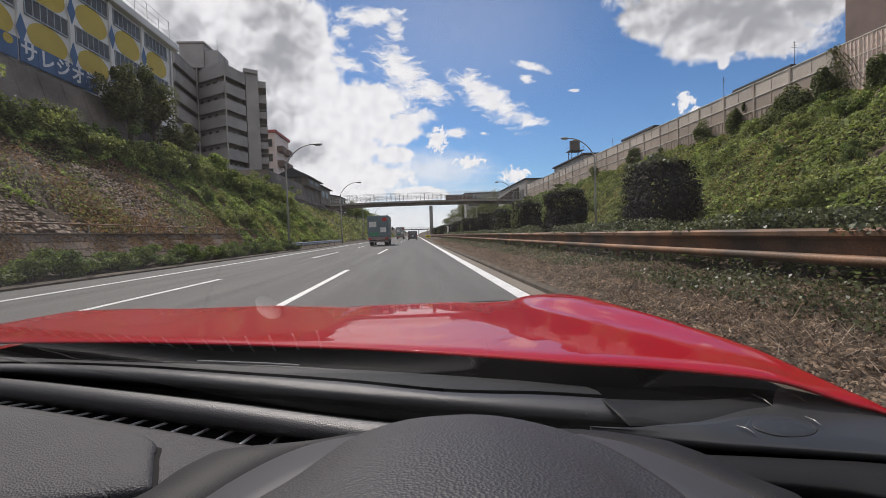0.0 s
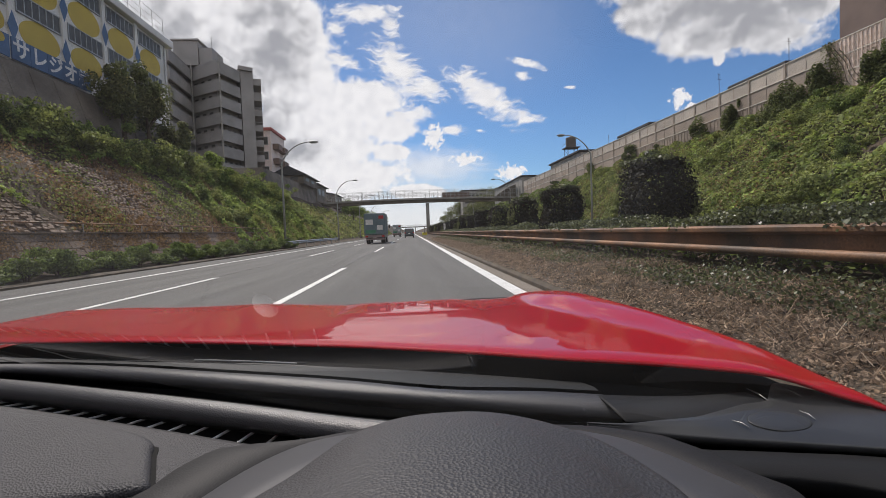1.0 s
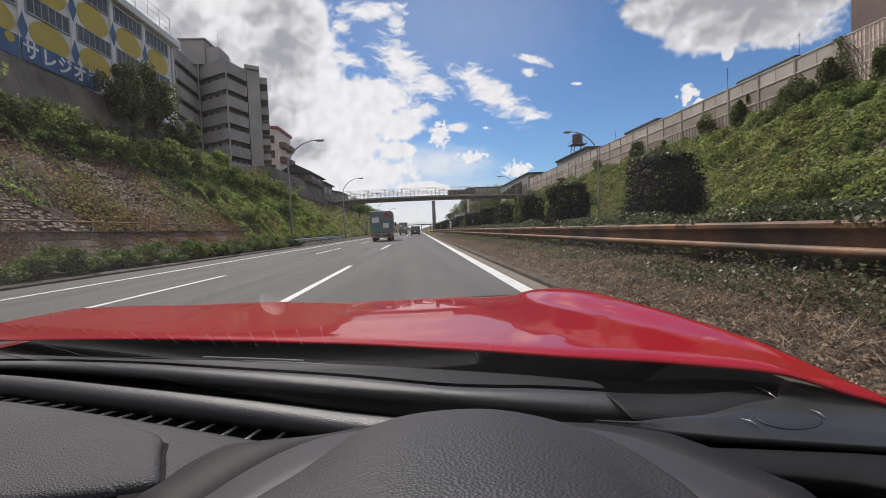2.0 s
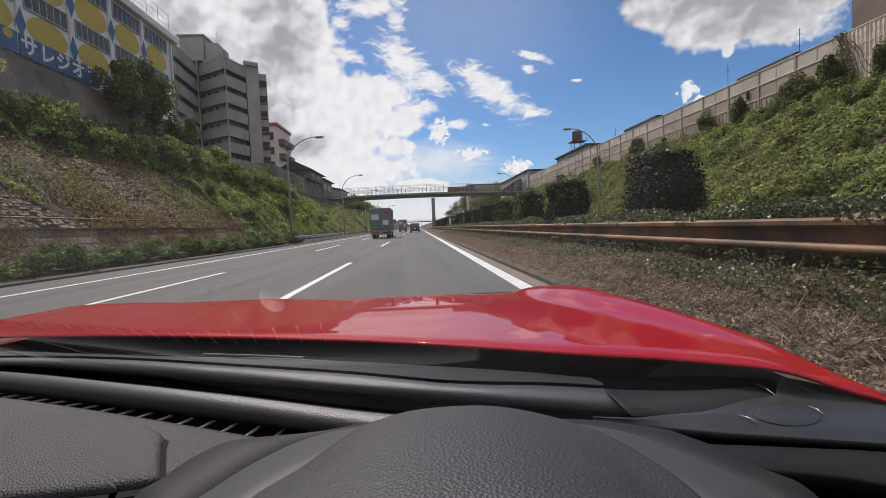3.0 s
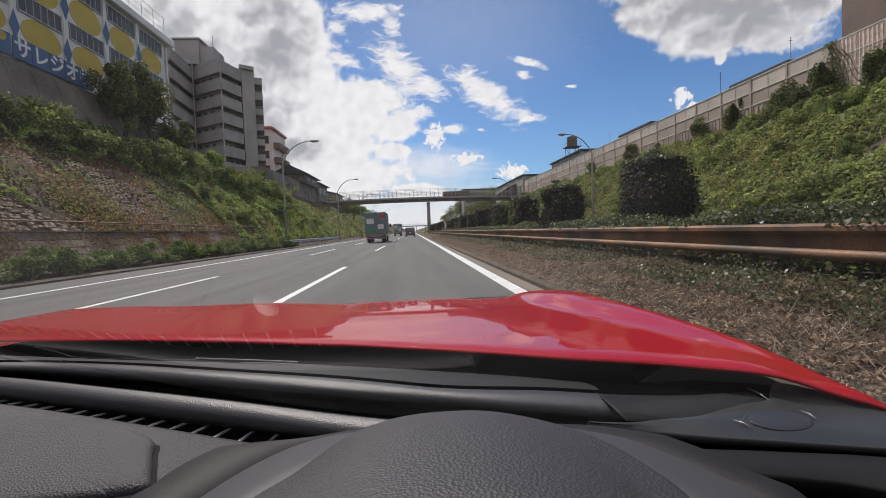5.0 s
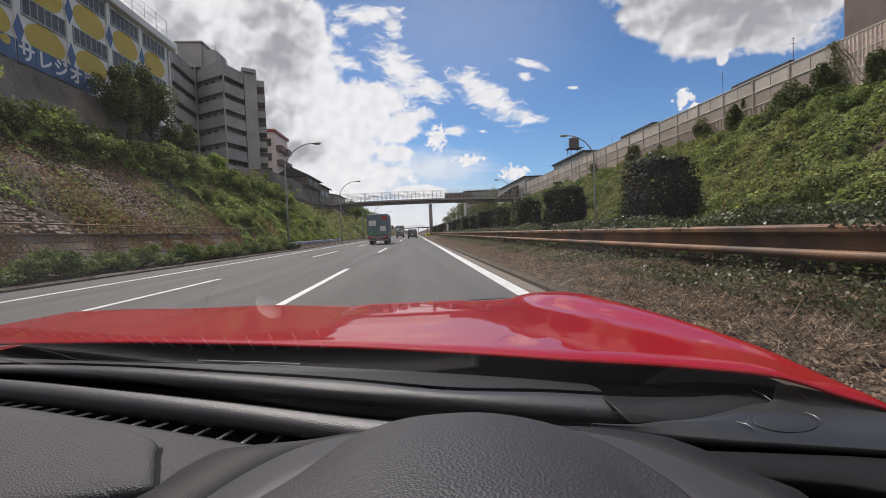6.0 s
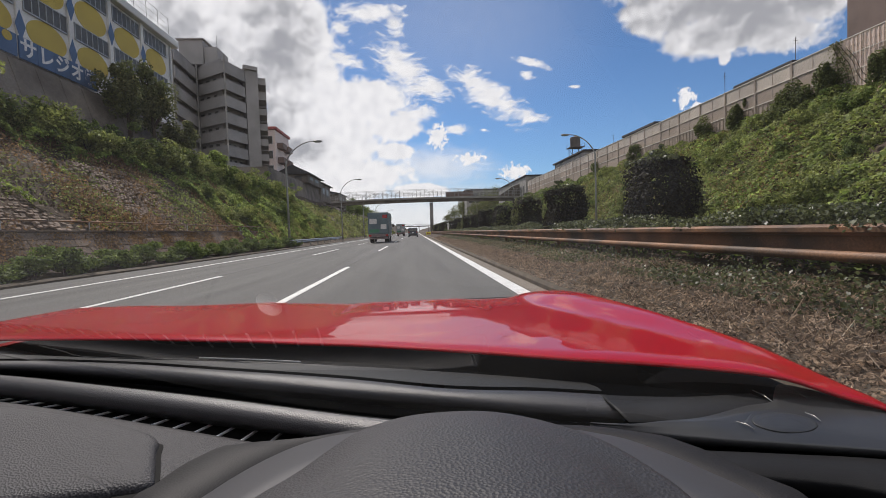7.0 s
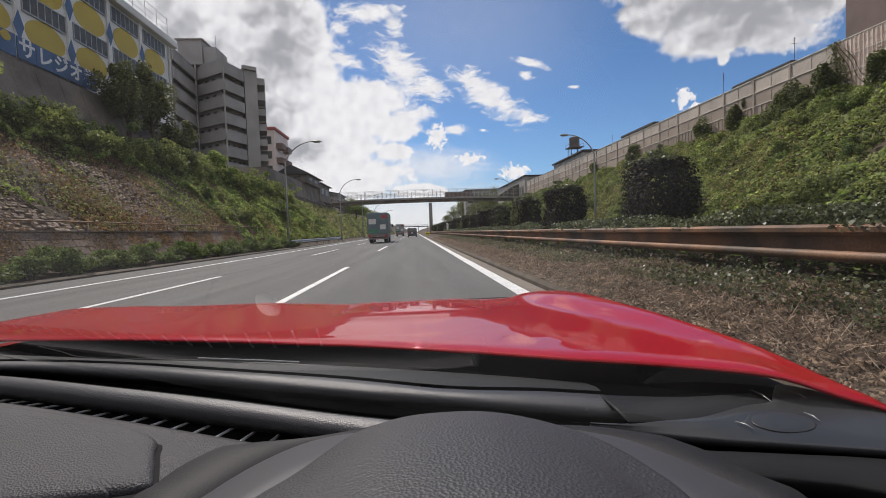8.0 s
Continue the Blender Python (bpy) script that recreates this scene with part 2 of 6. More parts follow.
GUTTER = material("dusty_gutter", (0.185, 0.155, 0.122), (0.125, 0.105, 0.083), scale=1.5, rough=0.9, bump=0.3, bump_scale=40, fine=0.3, stretch=(1.0, 0.15, 1.0))
CONCRETE = material("concrete", (0.34, 0.32, 0.29), (0.22, 0.21, 0.19), scale=0.5, rough=0.85, bump=0.25, bump_scale=14, fine=0.18)
DARK_CONCRETE = material("stained_concrete", (0.205, 0.178, 0.150), (0.095, 0.080, 0.066), scale=0.45, rough=0.9, bump=0.3, bump_scale=9, fine=0.25)
FOOT_STONE = material("weathered_brown_stone", (0.20, 0.148, 0.112), (0.105, 0.078, 0.058), scale=0.9, rough=0.95, bump=0.5, bump_scale=14, fine=0.5, per_object=0.15)
STONE = material("revetment_stone", (0.31, 0.235, 0.182), (0.17, 0.127, 0.096), scale=0.6, rough=0.9, bump=0.5, bump_scale=14, fine=0.4, per_object=0.20, island=0.2)
RUST_RAIL = material("rusted_steel", (0.28, 0.138, 0.066), (0.075, 0.050, 0.034), scale=1.3, rough=0.6, metal=0.15, bump=0.15, bump_scale=40, fine=0.35)
GALVANISED = material("galvanised_steel", (0.42, 0.42, 0.40), (0.30, 0.30, 0.29), scale=2, rough=0.42, metal=0.7, bump_scale=30, fine=0.15)
BARRIER_STEEL = material("barrier_steel", (0.40, 0.33, 0.265), (0.30, 0.245, 0.195), scale=0.8, rough=0.6, bump_scale=20, fine=0.12)
POLE = material("pole_paint", (0.33, 0.33, 0.31), (0.26, 0.26, 0.24), scale=1.5, rough=0.5, metal=0.5, bump_scale=20, fine=0.12)
RAIL_PAINT = material("barrier_rail_paint", (0.72, 0.66, 0.58), (0.58, 0.52, 0.45), scale=0.8, rough=0.55, bump_scale=20, fine=0.12)
PANEL = material("noise_barrier_panel", (0.40, 0.32, 0.25), (0.31, 0.245, 0.19), scale=0.35, rough=0.6, bump=0.2, bump_scale=18, fine=0.12, per_object=0.16)
CLEAR_PANEL = material("clear_barrier_panel", (0.52, 0.45, 0.375), (0.42, 0.36, 0.30), scale=0.4, rough=0.6, bump_scale=10, fine=0.08, per_object=0.15)
LATTICE = material("red_lattice_panel", (0.82, 0.67, 0.57), (0.62, 0.48, 0.39), scale=0.6, rough=0.8, bump=0.3, bump_scale=20, fine=0.2)
WHITE_WALL = material("white_wall", (0.72, 0.705, 0.68), (0.57, 0.555, 0.535), scale=0.25, rough=0.8, bump=0.1, bump_scale=8, fine=0.07)
YELLOW = material("yellow_paint", (0.52, 0.385, 0.07), (0.44, 0.32, 0.06), scale=0.8, rough=0.7, bump_scale=10, fine=0.1)
BLUE = material("blue_paint", (0.072, 0.132, 0.25), (0.06, 0.11, 0.205), scale=0.8, rough=0.6, bump_scale=10, fine=0.12)
LETTER = material("white_lettering", (0.75, 0.75, 0.75), rough=0.6, bump_scale=10, fine=0.06)
APARTMENT = material("grey_render", (0.323, 0.305, 0.293), (0.244, 0.232, 0.220), scale=0.3, rough=0.85, bump=0.15, bump_scale=7, fine=0.12)
RED_TRIM = material("red_roof_edge", (0.42, 0.13, 0.11), (0.34, 0.10, 0.09), scale=0.4, rough=0.7, bump_scale=8, fine=0.15)
PINK = material("pink_render", (0.74, 0.63, 0.58), (0.64, 0.53, 0.48), scale=0.3, rough=0.85, bump=0.1, bump_scale=7, fine=0.1)
BROWN_WALL = material("brown_tile_wall", (0.20, 0.14, 0.115), (0.15, 0.105, 0.085), scale=0.5, rough=0.8, bump=0.15, bump_scale=9, fine=0.15)
ROOF = material("dark_roof", (0.045, 0.043, 0.045), (0.03, 0.03, 0.032), scale=0.8, rough=0.7, bump=0.2, bump_scale=8, fine=0.25)
PANE = material("window_pane", (0.055, 0.054, 0.050), (0.10, 0.098, 0.09), scale=0.5, rough=0.32, bump_scale=4, fine=0.2)
PANE.node_tree.nodes["Principled BSDF"].inputs["Specular IOR Level"].default_value = 0.3
FRAME = material("window_frame", (0.42, 0.42, 0.41), rough=0.5, metal=0.4, bump_scale=20, fine=0.1)
BARK = material("bark", (0.09, 0.065, 0.045), (0.05, 0.04, 0.03), scale=5, rough=0.95, bump=0.6, bump_scale=25, fine=0.4)
LEAF = leaf_material("slope_leaves", (0.185, 0.240, 0.058), (0.095, 0.137, 0.036))
LEAF_BRIGHT = leaf_material("bright_leaves", (0.29, 0.32, 0.088), (0.140, 0.175, 0.050), scale=0.9)
LEAF_CLIMBER = leaf_material("climber_leaves", (0.085, 0.105, 0.034), (0.145, 0.165, 0.055), scale=1.2)
LEAF_FRESH = leaf_material("creeper_leaves", (0.34, 0.42, 0.095), (0.13, 0.185, 0.045), scale=1.4)
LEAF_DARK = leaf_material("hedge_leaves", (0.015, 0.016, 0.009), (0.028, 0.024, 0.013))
LEAF_OLIVE = leaf_material("olive_leaves", (0.120, 0.140, 0.050), (0.17, 0.175, 0.07))
DRY = leaf_material("dry_brown_weeds", (0.34, 0.21, 0.10), (0.19, 0.12, 0.06), scale=1.2, island=0.5)
LEAF_IVY = leaf_material("ivy_leaves", (0.034, 0.048, 0.015), (0.15, 0.165, 0.070), scale=2.5)
LEAF_IVY.node_tree.nodes["Principled BSDF"].inputs["Roughness"].default_value = 0.42
STRAW = leaf_material("dead_grass", (0.48, 0.355, 0.25), (0.05, 0.031, 0.019), scale=6.0, island=0.8)
GRASS = leaf_material("grass_blades", (0.22, 0.245, 0.075), (0.34, 0.285, 0.12), scale=0.4)
STALK = leaf_material("pale_stalks", (0.62, 0.52, 0.40), (0.40, 0.31, 0.22), scale=3.0, island=0.4)
RED = material("red_car_paint", (0.39, 0.001, 0.009), (0.365, 0.001, 0.008), scale=1.0, rough=0.5, metal=0.0, bump_scale=900, fine=0.06, coat=0.66)
RED.node_tree.nodes["Principled BSDF"].inputs["Specular IOR Level"].default_value = 0.05
DASH = material("grained_black_dash", (0.044, 0.043, 0.046), (0.038, 0.037, 0.040), scale=6, rough=0.42, bump=0.42, bump_scale=470, grain="cells", fine=0.10, distance=0.0012)
DASH.node_tree.nodes["Principled BSDF"].inputs["Specular IOR Level"].default_value = 0.46
COWL = material("matte_black_cowl", (0.034, 0.034, 0.0378), (0.0295, 0.0295, 0.0333), scale=8, rough=0.57, bump=0.55, bump_scale=560, grain="cells", fine=0.08, distance=0.0008)
COWL.node_tree.nodes["Principled BSDF"].inputs["Specular IOR Level"].default_value = 0.32
SURROUND = material("dark_surround_plastic", (0.017, 0.0167, 0.018), (0.0145, 0.014, 0.0155), scale=8, rough=0.62, bump=0.2, bump_scale=700, grain="cells", fine=0.08, distance=0.0008)
SURROUND.node_tree.nodes["Principled BSDF"].inputs["Specular IOR Level"].default_value = 0.2
# the surround's plastic again, its colour lightened for light on the tilted inner face
GROOVE = material("lit_inner_face_plastic", (0.052, 0.0525, 0.058), (0.046, 0.0465, 0.052), scale=8, rough=0.5, bump_scale=500, fine=0.08)
GROOVE.node_tree.nodes["Principled BSDF"].inputs["Specular IOR Level"].default_value = 0.22
SMOOTH_BLACK = material("smooth_black_plastic", (0.020, 0.021, 0.021), (0.014, 0.015, 0.0155), scale=5, rough=0.6, bump=0.2, bump_scale=600, fine=0.06, grain="cells", distance=0.0006)
SMOOTH_BLACK.node_tree.nodes["Principled BSDF"].inputs["Specular IOR Level"].default_value = 0.25
END_PAD = material("fine_grained_plastic", (0.0115, 0.0115, 0.0120), (0.0095, 0.0095, 0.0100), scale=6, rough=0.58, bump=0.2, bump_scale=700, grain="cells", fine=0.08, distance=0.0008)
END_PAD.node_tree.nodes["Principled BSDF"].inputs["Specular IOR Level"].default_value = 0.22
TRIM_GREY = material("grey_trim", (0.036, 0.037, 0.038), (0.030, 0.031, 0.032), scale=7, rough=0.33, bump_scale=400, fine=0.05)
BLACK = material("deep_black", (0.016, 0.016, 0.016), rough=0.8, bump_scale=90, fine=0.1)
BLACK.node_tree.nodes["Principled BSDF"].inputs["Specular IOR Level"].default_value = 0.08
LID = material("soft_grained_pad", (0.054, 0.0535, 0.057), (0.047, 0.0465, 0.050), scale=6, rough=0.54, bump=0.6, bump_scale=450, grain="cells", fine=0.13, distance=0.0015)
LID.node_tree.nodes["Principled BSDF"].inputs["Specular IOR Level"].default_value = 0.16
SLAT = material("vent_slat", (0.88, 0.88, 0.88), rough=0.35, bump_scale=90, fine=0.05)
RUBBER = material("tyre_rubber", (0.02, 0.02, 0.02), rough=0.85, bump_scale=60, fine=0.15)
ALLOY = material("alloy", (0.5, 0.5, 0.5), rough=0.3, metal=0.9, bump_scale=60, fine=0.05)
GLASS = glass_material("clear_glass")
SCREEN_GLASS = glass_material("windscreen_glass", (0.965, 0.975, 0.975), 0.095, 0.0045, 0.36)
TEAL = material("teal_box_body", (0.125, 0.175, 0.195), (0.10, 0.14, 0.155), scale=0.8, rough=0.5, bump_scale=14, fine=0.1)
TRUCK_GREY = material("truck_grey", (0.30, 0.32, 0.33), rough=0.5, bump_scale=14, fine=0.1)
TRUCK_REAR = material("truck_rear_grey", (0.30, 0.225, 0.215), (0.20, 0.15, 0.145), scale=2.0, rough=0.6, bump_scale=14, fine=0.15)
DARK_PAINT = material("dark_car_paint", (0.02, 0.022, 0.027), rough=0.3, bump_scale=80, fine=0.05, coat=0.8)
LAMP_RED = material("red_lamp", (0.45, 0.02, 0.015), rough=0.25, bump_scale=80, fine=0.05)
SIGN_YELLOW = material("sign_yellow", (0.75, 0.78, 0.05), rough=0.5, bump_scale=40, fine=0.06)
SIGN_GREEN = material("sign_green", (0.05, 0.22, 0.12), rough=0.5, bump_scale=40, fine=0.06)
TANK = material("tank_steel", (0.12, 0.10, 0.09), (0.08, 0.07, 0.06), scale=1, rough=0.7, bump_scale=12, fine=0.2)


# ---------------------------------------------------------------- building helpers
def thing(name, label, category, group="", kind=""):
    return tagged(new(name), label, category, group, kind)


def finish(name, me, mat, parent=None, label="", smooth=False):
    me.materials.append(mat)
    if smooth:
        me.polygons.foreach_set("use_smooth", [True] * len(me.polygons))
    ob = new(name, me)
    if parent is not None:
        ob.parent = parent
    if label:
        ob["label"] = label
    return ob


def part(name, bm, mat, parent=None, label="", smooth=False):
    me = bpy.data.meshes.new(name)
    bm.normal_update()
    bm.to_mesh(me)
    bm.free()
    return finish(name, me, mat, parent, label, smooth)


def box(bm, lo, hi, bevel=0.0):
    """An axis-aligned block between two corners, with its edges eased."""
    c = [(a + b) / 2 for a, b in zip(lo, hi)]
    s = [abs(b - a) for a, b in zip(lo, hi)]
    r = bmesh.ops.create_cube(bm, size=1, matrix=Matrix.Translation(c) @ Matrix.Diagonal((*s, 1)))
    if bevel:
        edges = list({e for v in r["verts"] for e in v.link_edges})
        bmesh.ops.bevel(bm, geom=edges, offset=bevel, segments=2, profile=0.5, affect="EDGES")
    return bm


def blocks(*pairs, bevel=0.0):
    bm = bmesh.new()
    for lo, hi in pairs:
        box(bm, lo, hi, bevel)
    return bm


def tube(bm, path, radii, sides=10):
    """A round bar along a path of points, with a radius at each."""
    path = [Vector(p) for p in path]
    rings = []
    for i, p in enumerate(path):
        way = (path[min(i + 1, len(path) - 1)] - path[max(i - 1, 0)]).normalized()
        side = way.orthogonal().normalized() if abs(way.z) > 0.99 else way.cross(Vector((0, 0, 1))).normalized()
        up = side.cross(way)
        r = radii[i] if isinstance(radii, (list, tuple)) else radii
        rings.append([bm.verts.new(p + r * (math.cos(a) * side + math.sin(a) * up)) for a in (2 * math.pi * k / sides for k in range(sides))])
    for a, b in zip(rings, rings[1:]):
        for k in range(sides):
            bm.faces.new((a[k], a[(k + 1) % sides], b[(k + 1) % sides], b[k]))
    bm.faces.new(rings[0][::-1])
    bm.faces.new(rings[-1])
    bmesh.ops.recalc_face_normals(bm, faces=bm.faces)
    return bm


def prism(bm, outline, y0, y1, axis="y"):
    """An outline in two coordinates drawn out along the third."""
    def at(a, b, c):
        return {"y": (a, c, b), "x": (c, a, b), "z": (a, b, c)}[axis]
    first = [bm.verts.new(at(a, b, y0)) for a, b in outline]
    last = [bm.verts.new(at(a, b, y1)) for a, b in outline]
    n = len(outline)
    for i in range(n):
        bm.faces.new((first[i], first[(i + 1) % n], last[(i + 1) % n], last[i]))
    bm.faces.new(first[::-1])
    bm.faces.new(last)
    bmesh.ops.recalc_face_normals(bm, faces=bm.faces)
    return bm


def smooth_line(points, n):
    """n points along a smooth line through the given ones."""
    p = np.array(points, float)
    p = np.vstack([2 * p[0] - p[1], p, 2 * p[-1] - p[-2]])
    out = []
    for s in np.linspace(0, len(p) - 3 - 1e-6, n):
        i = int(s)
        t = s - i
        a, b, c, d = p[i:i + 4]
        out.append(0.5 * (2 * b + (c - a) * t + (2 * a - 5 * b + 4 * c - d) * t * t + (3 * b - a - 3 * c + d) * t ** 3))
    return np.array(out)


def loft(lines, n=48):
    """A skin over several smooth lines, laid side by side."""
    bm = bmesh.new()
    rows = [[bm.verts.new(v) for v in smooth_line(line, n)] for line in lines]
    for a, b in zip(rows, rows[1:]):
        for k in range(n - 1):
            bm.faces.new((a[k], a[k + 1], b[k + 1], b[k]))
    bmesh.ops.recalc_face_normals(bm, faces=bm.faces)
    if sum(f.normal.z for f in bm.faces) < 0:
        bmesh.ops.reverse_faces(bm, faces=bm.faces)
    return bm


def thicken(ob, amount):
    mod = ob.modifiers.new("thickness", "SOLIDIFY")
    mod.thickness, mod.offset = amount, -1
    return ob


def quads(name, verts, mat, parent=None, label=""):
    """A mesh of loose four-cornered leaves, from an array of corners."""
    n = len(verts) // 4
    me = bpy.data.meshes.new(name)
    me.vertices.add(4 * n)
    me.vertices.foreach_set("co", verts.astype(np.float32).ravel())
    me.loops.add(4 * n)
    me.loops.foreach_set("vertex_index", np.arange(4 * n, dtype=np.int32))
    me.polygons.add(n)
    me.polygons.foreach_set("loop_start", np.arange(0, 4 * n, 4, dtype=np.int32))
    me.update(calc_edges=True)
    return finish(name, me, mat, parent, label)


def leaf_corners(rng, places, out, size, spread=0.8, narrow=0.55):
    """Corners of one folded leaf at each place, facing roughly outwards."""
    n = len(places)
    face = out + rng.normal(0, spread, (n, 3))
    face /= np.linalg.norm(face, axis=1, keepdims=True) + 1e-9
    a = np.cross(face, rng.normal(0, 1, (n, 3)))
    a /= np.linalg.norm(a, axis=1, keepdims=True) + 1e-9
    b = np.cross(face, a)
    s = (size * rng.uniform(0.6, 1.35, n))[:, None] * 0.5
    corners = np.empty((n, 4, 3))
    corners[:, 0], corners[:, 2] = places - a * s, places + a * s
    corners[:, 1], corners[:, 3] = places + b * s * narrow + face * s * 0.25, places - b * s * narrow + face * s * 0.25
    return corners.reshape(-1, 3)


def blade_corners(rng, places, height, width, bend=0.5):
    n = len(places)
    h = (height * rng.uniform(0.5, 1.3, n))[:, None]
    turn = rng.uniform(0, 2 * math.pi, n)
    side = np.stack([np.cos(turn), np.sin(turn), np.zeros(n)], 1) * width
    tip = np.stack([rng.normal(0, bend, n), rng.normal(0, bend, n), np.ones(n)], 1)
    tip *= h / np.linalg.norm(tip, axis=1, keepdims=True)
    corners = np.empty((n, 4, 3))
    corners[:, 0], corners[:, 1] = places - side, places + side
    corners[:, 2], corners[:, 3] = places + tip + side * 0.15, places + tip - side * 0.15
    return corners.reshape(-1, 3)


# ---------------------------------------------------------------- ground and road
PROFILE = [(-2500, 9.4), (-60, 9.4), (-26, 9.2), (-22.4, 8.6), (-21.2, 7.0), (-19.6, 6.2), (-14.2, 1.2), (-13.2, 0.1), (-12.2, -0.22), (-11.4, -0.32),
           (1.9, -0.08), (2.3, 0.12), (3.2, 0.20), (4.3, 0.34), (4.7, 0.52), (5.6, 0.50), (6.3, 0.10), (6.6, -0.10), (18.2, -0.10), (19.4, 0.30), (20.4, 0.9), (24.8, 5.0), (29.2, 8.8), (31, 9.1), (60, 9.4), (2500, 9.4)]
PX, PZ = np.array([p[0] for p in PROFILE], float), np.array([p[1] for p in PROFILE])


def wobble(x, y, size):
    return (np.sin(x / size * 1.7 + 1.3 * np.sin(y / size * 0.9)) + np.sin(y / size * 1.3 + 2.1 * np.sin(x / size * 0.7 + 1.0)) + np.sin((x + y) / size * 0.83 + 0.5)) / 3


def ground_z(x, y):
    x, y = np.asarray(x, float), np.asarray(y, float)
    z = np.interp(x, PX, PZ)
    slope = np.clip((x - 20) / 2, 0, 1) * np.clip((29 - x) / 2, 0, 1) + np.clip((-13.6 - x) / 2, 0, 1) * np.clip((x + 25) / 2, 0, 1)
    z = z + slope * (0.30 * wobble(x, y, 2.3) + 0.12 * wobble(x + 7, y, 0.8))
    verge = np.clip((x - 2.3) / 0.4, 0, 1) * np.clip((5.6 - x) / 0.6, 0, 1)
    return z + verge * 0.05 * wobble(x, y, 0.5)


xs = np.unique(np.concatenate([PX, np.arange(-25, -13, 0.6), np.arange(2.3, 6.4, 0.25), np.arange(20, 30, 0.6)]))
ys = np.unique(np.concatenate([np.arange(-60, 4, 3), np.arange(4, 70, 0.6), np.arange(70, 200, 3), np.arange(200, 620, 20), [900, 1500, 2600], [-200, -800, -2500]]))
gx, gy = np.meshgrid(xs, ys)
gz = ground_z(gx, gy)
me = bpy.data.meshes.new("ground")
nx, ny = len(xs), len(ys)
idx = np.arange(nx * ny).reshape(ny, nx)
me.from_pydata(np.stack([gx, gy, gz], -1).reshape(-1, 3).tolist(), [], np.stack([idx[:-1, :-1], idx[:-1, 1:], idx[1:, 1:], idx[1:, :-1]], -1).reshape(-1, 4).tolist())
tagged(finish("ground", me, SOIL, smooth=True), "brown soil and green growth of the road cutting", "ground", kind="structure")

CROSSFALL = 0.02
bm = bmesh.new()
prism(bm, [(-11.6, -0.6), (1.95, -0.6), (1.95, 1.95 * CROSSFALL), (-11.6, -11.6 * CROSSFALL)], -200, 1500)
tagged(part("road", bm, ASPHALT), "worn grey asphalt carriageway with three lanes", "road", kind="structure")
bm = bmesh.new()
prism(bm, [(6.9, -0.6), (17.9, -0.6), (17.9, 0.0), (6.9, 0.0)], -200, 1500)
tagged(part("road_opposite", bm, ASPHALT), "grey asphalt of the opposite carriageway behind the hedge", "road", kind="structure")


def stripe(x, y0, y1, width):
    bm = bmesh.new()
    n = max(1, int((y1 - y0) / 8))
    top = [bm.verts.new((x + s * width / 2, y0 + (y1 - y0) * i / n, (x + s * width / 2) * CROSSFALL + 0.006)) for i in range(n + 1) for s in (-1, 1)]
    for i in range(n):
        bm.faces.new((top[2 * i], top[2 * i + 1], top[2 * i + 3], top[2 * i + 2]))
    r = bmesh.ops.extrude_face_region(bm, geom=bm.faces[:])
    bmesh.ops.translate(bm, vec=(0, 0, -0.01), verts=[v for v in r["geom"] if isinstance(v, bmesh.types.BMVert)])
    bmesh.ops.recalc_face_normals(bm, faces=bm.faces)
    return bm


for x, width in ((1.58, 0.22), (-9.25, 0.20)):
    tagged(part("edge_line", stripe(x, -150, 900, width), LINE), "long solid white edge line painted on the asphalt", "road marking", kind="structure")
for x, first in ((-2.15, 6.3), (-5.72, 5.5)):
    for k in range(-4, 16):
        y = first + 20 * k
        tagged(part("lane_dash", stripe(x, y, y + 8, 0.15), LINE), "white dashed lane line painted on the asphalt", "road marking", "lane dashes", kind="structure")
for x in (-2.27, -5.85):
    tagged(part("tar_seam", stripe(x, -150, 500, 0.05), TAR), "thin dark tar seam between two lanes", "road seam", kind="structure")
tagged(part("gutter", stripe(1.83, -150, 900, 0.25), GUTTER), "dusty brown concrete gutter beside the kerb", "gutter", kind="structure")
bm = bmesh.new()
prism(bm, [(1.96, -0.4), (2.28, -0.4), (2.28, 0.14), (2.24, 0.17), (2.02, 0.15), (1.97, 0.10)], -150, 900)
tagged(part("kerb", bm, KERB), "dirty brown concrete kerb along the verge", "kerb", kind="structure")
bm = bmesh.new()
prism(bm, [(-12.1, -0.6), (-11.62, -0.6), (-11.62, -0.17), (-11.70, -0.12), (-12.1, -0.12)], -150, 900)
tagged(part("kerb", bm, KERB), "low grey concrete kerb beside the hard shoulder", "kerb", kind="structure")


# ---------------------------------------------------------------- guard rails
def wave_rail(x, z, y0, y1, depth, tall, facing, plain=False):
    """A rolled steel beam, with two ridges or with one lip along its top."""
    if plain:
        shape = [(0, -0.5), (0.25, -0.5), (0.25, 0.10), (0.75, 0.16), (1, 0.24), (1, 0.40), (0.7, 0.48), (0, 0.5)]
    else:
        shape = [(0, -0.5), (0.55, -0.42), (1, -0.27), (0.55, -0.12), (0.15, 0), (0.55, 0.12), (1, 0.27), (0.55, 0.42), (0, 0.5)]
    front = [(x + facing * depth * a, z + tall * b) for a, b in shape]
    rear = [(px - facing * 0.006, pz) for px, pz in reversed(front)]
    return prism(bmesh.new(), front + rear, y0, y1)


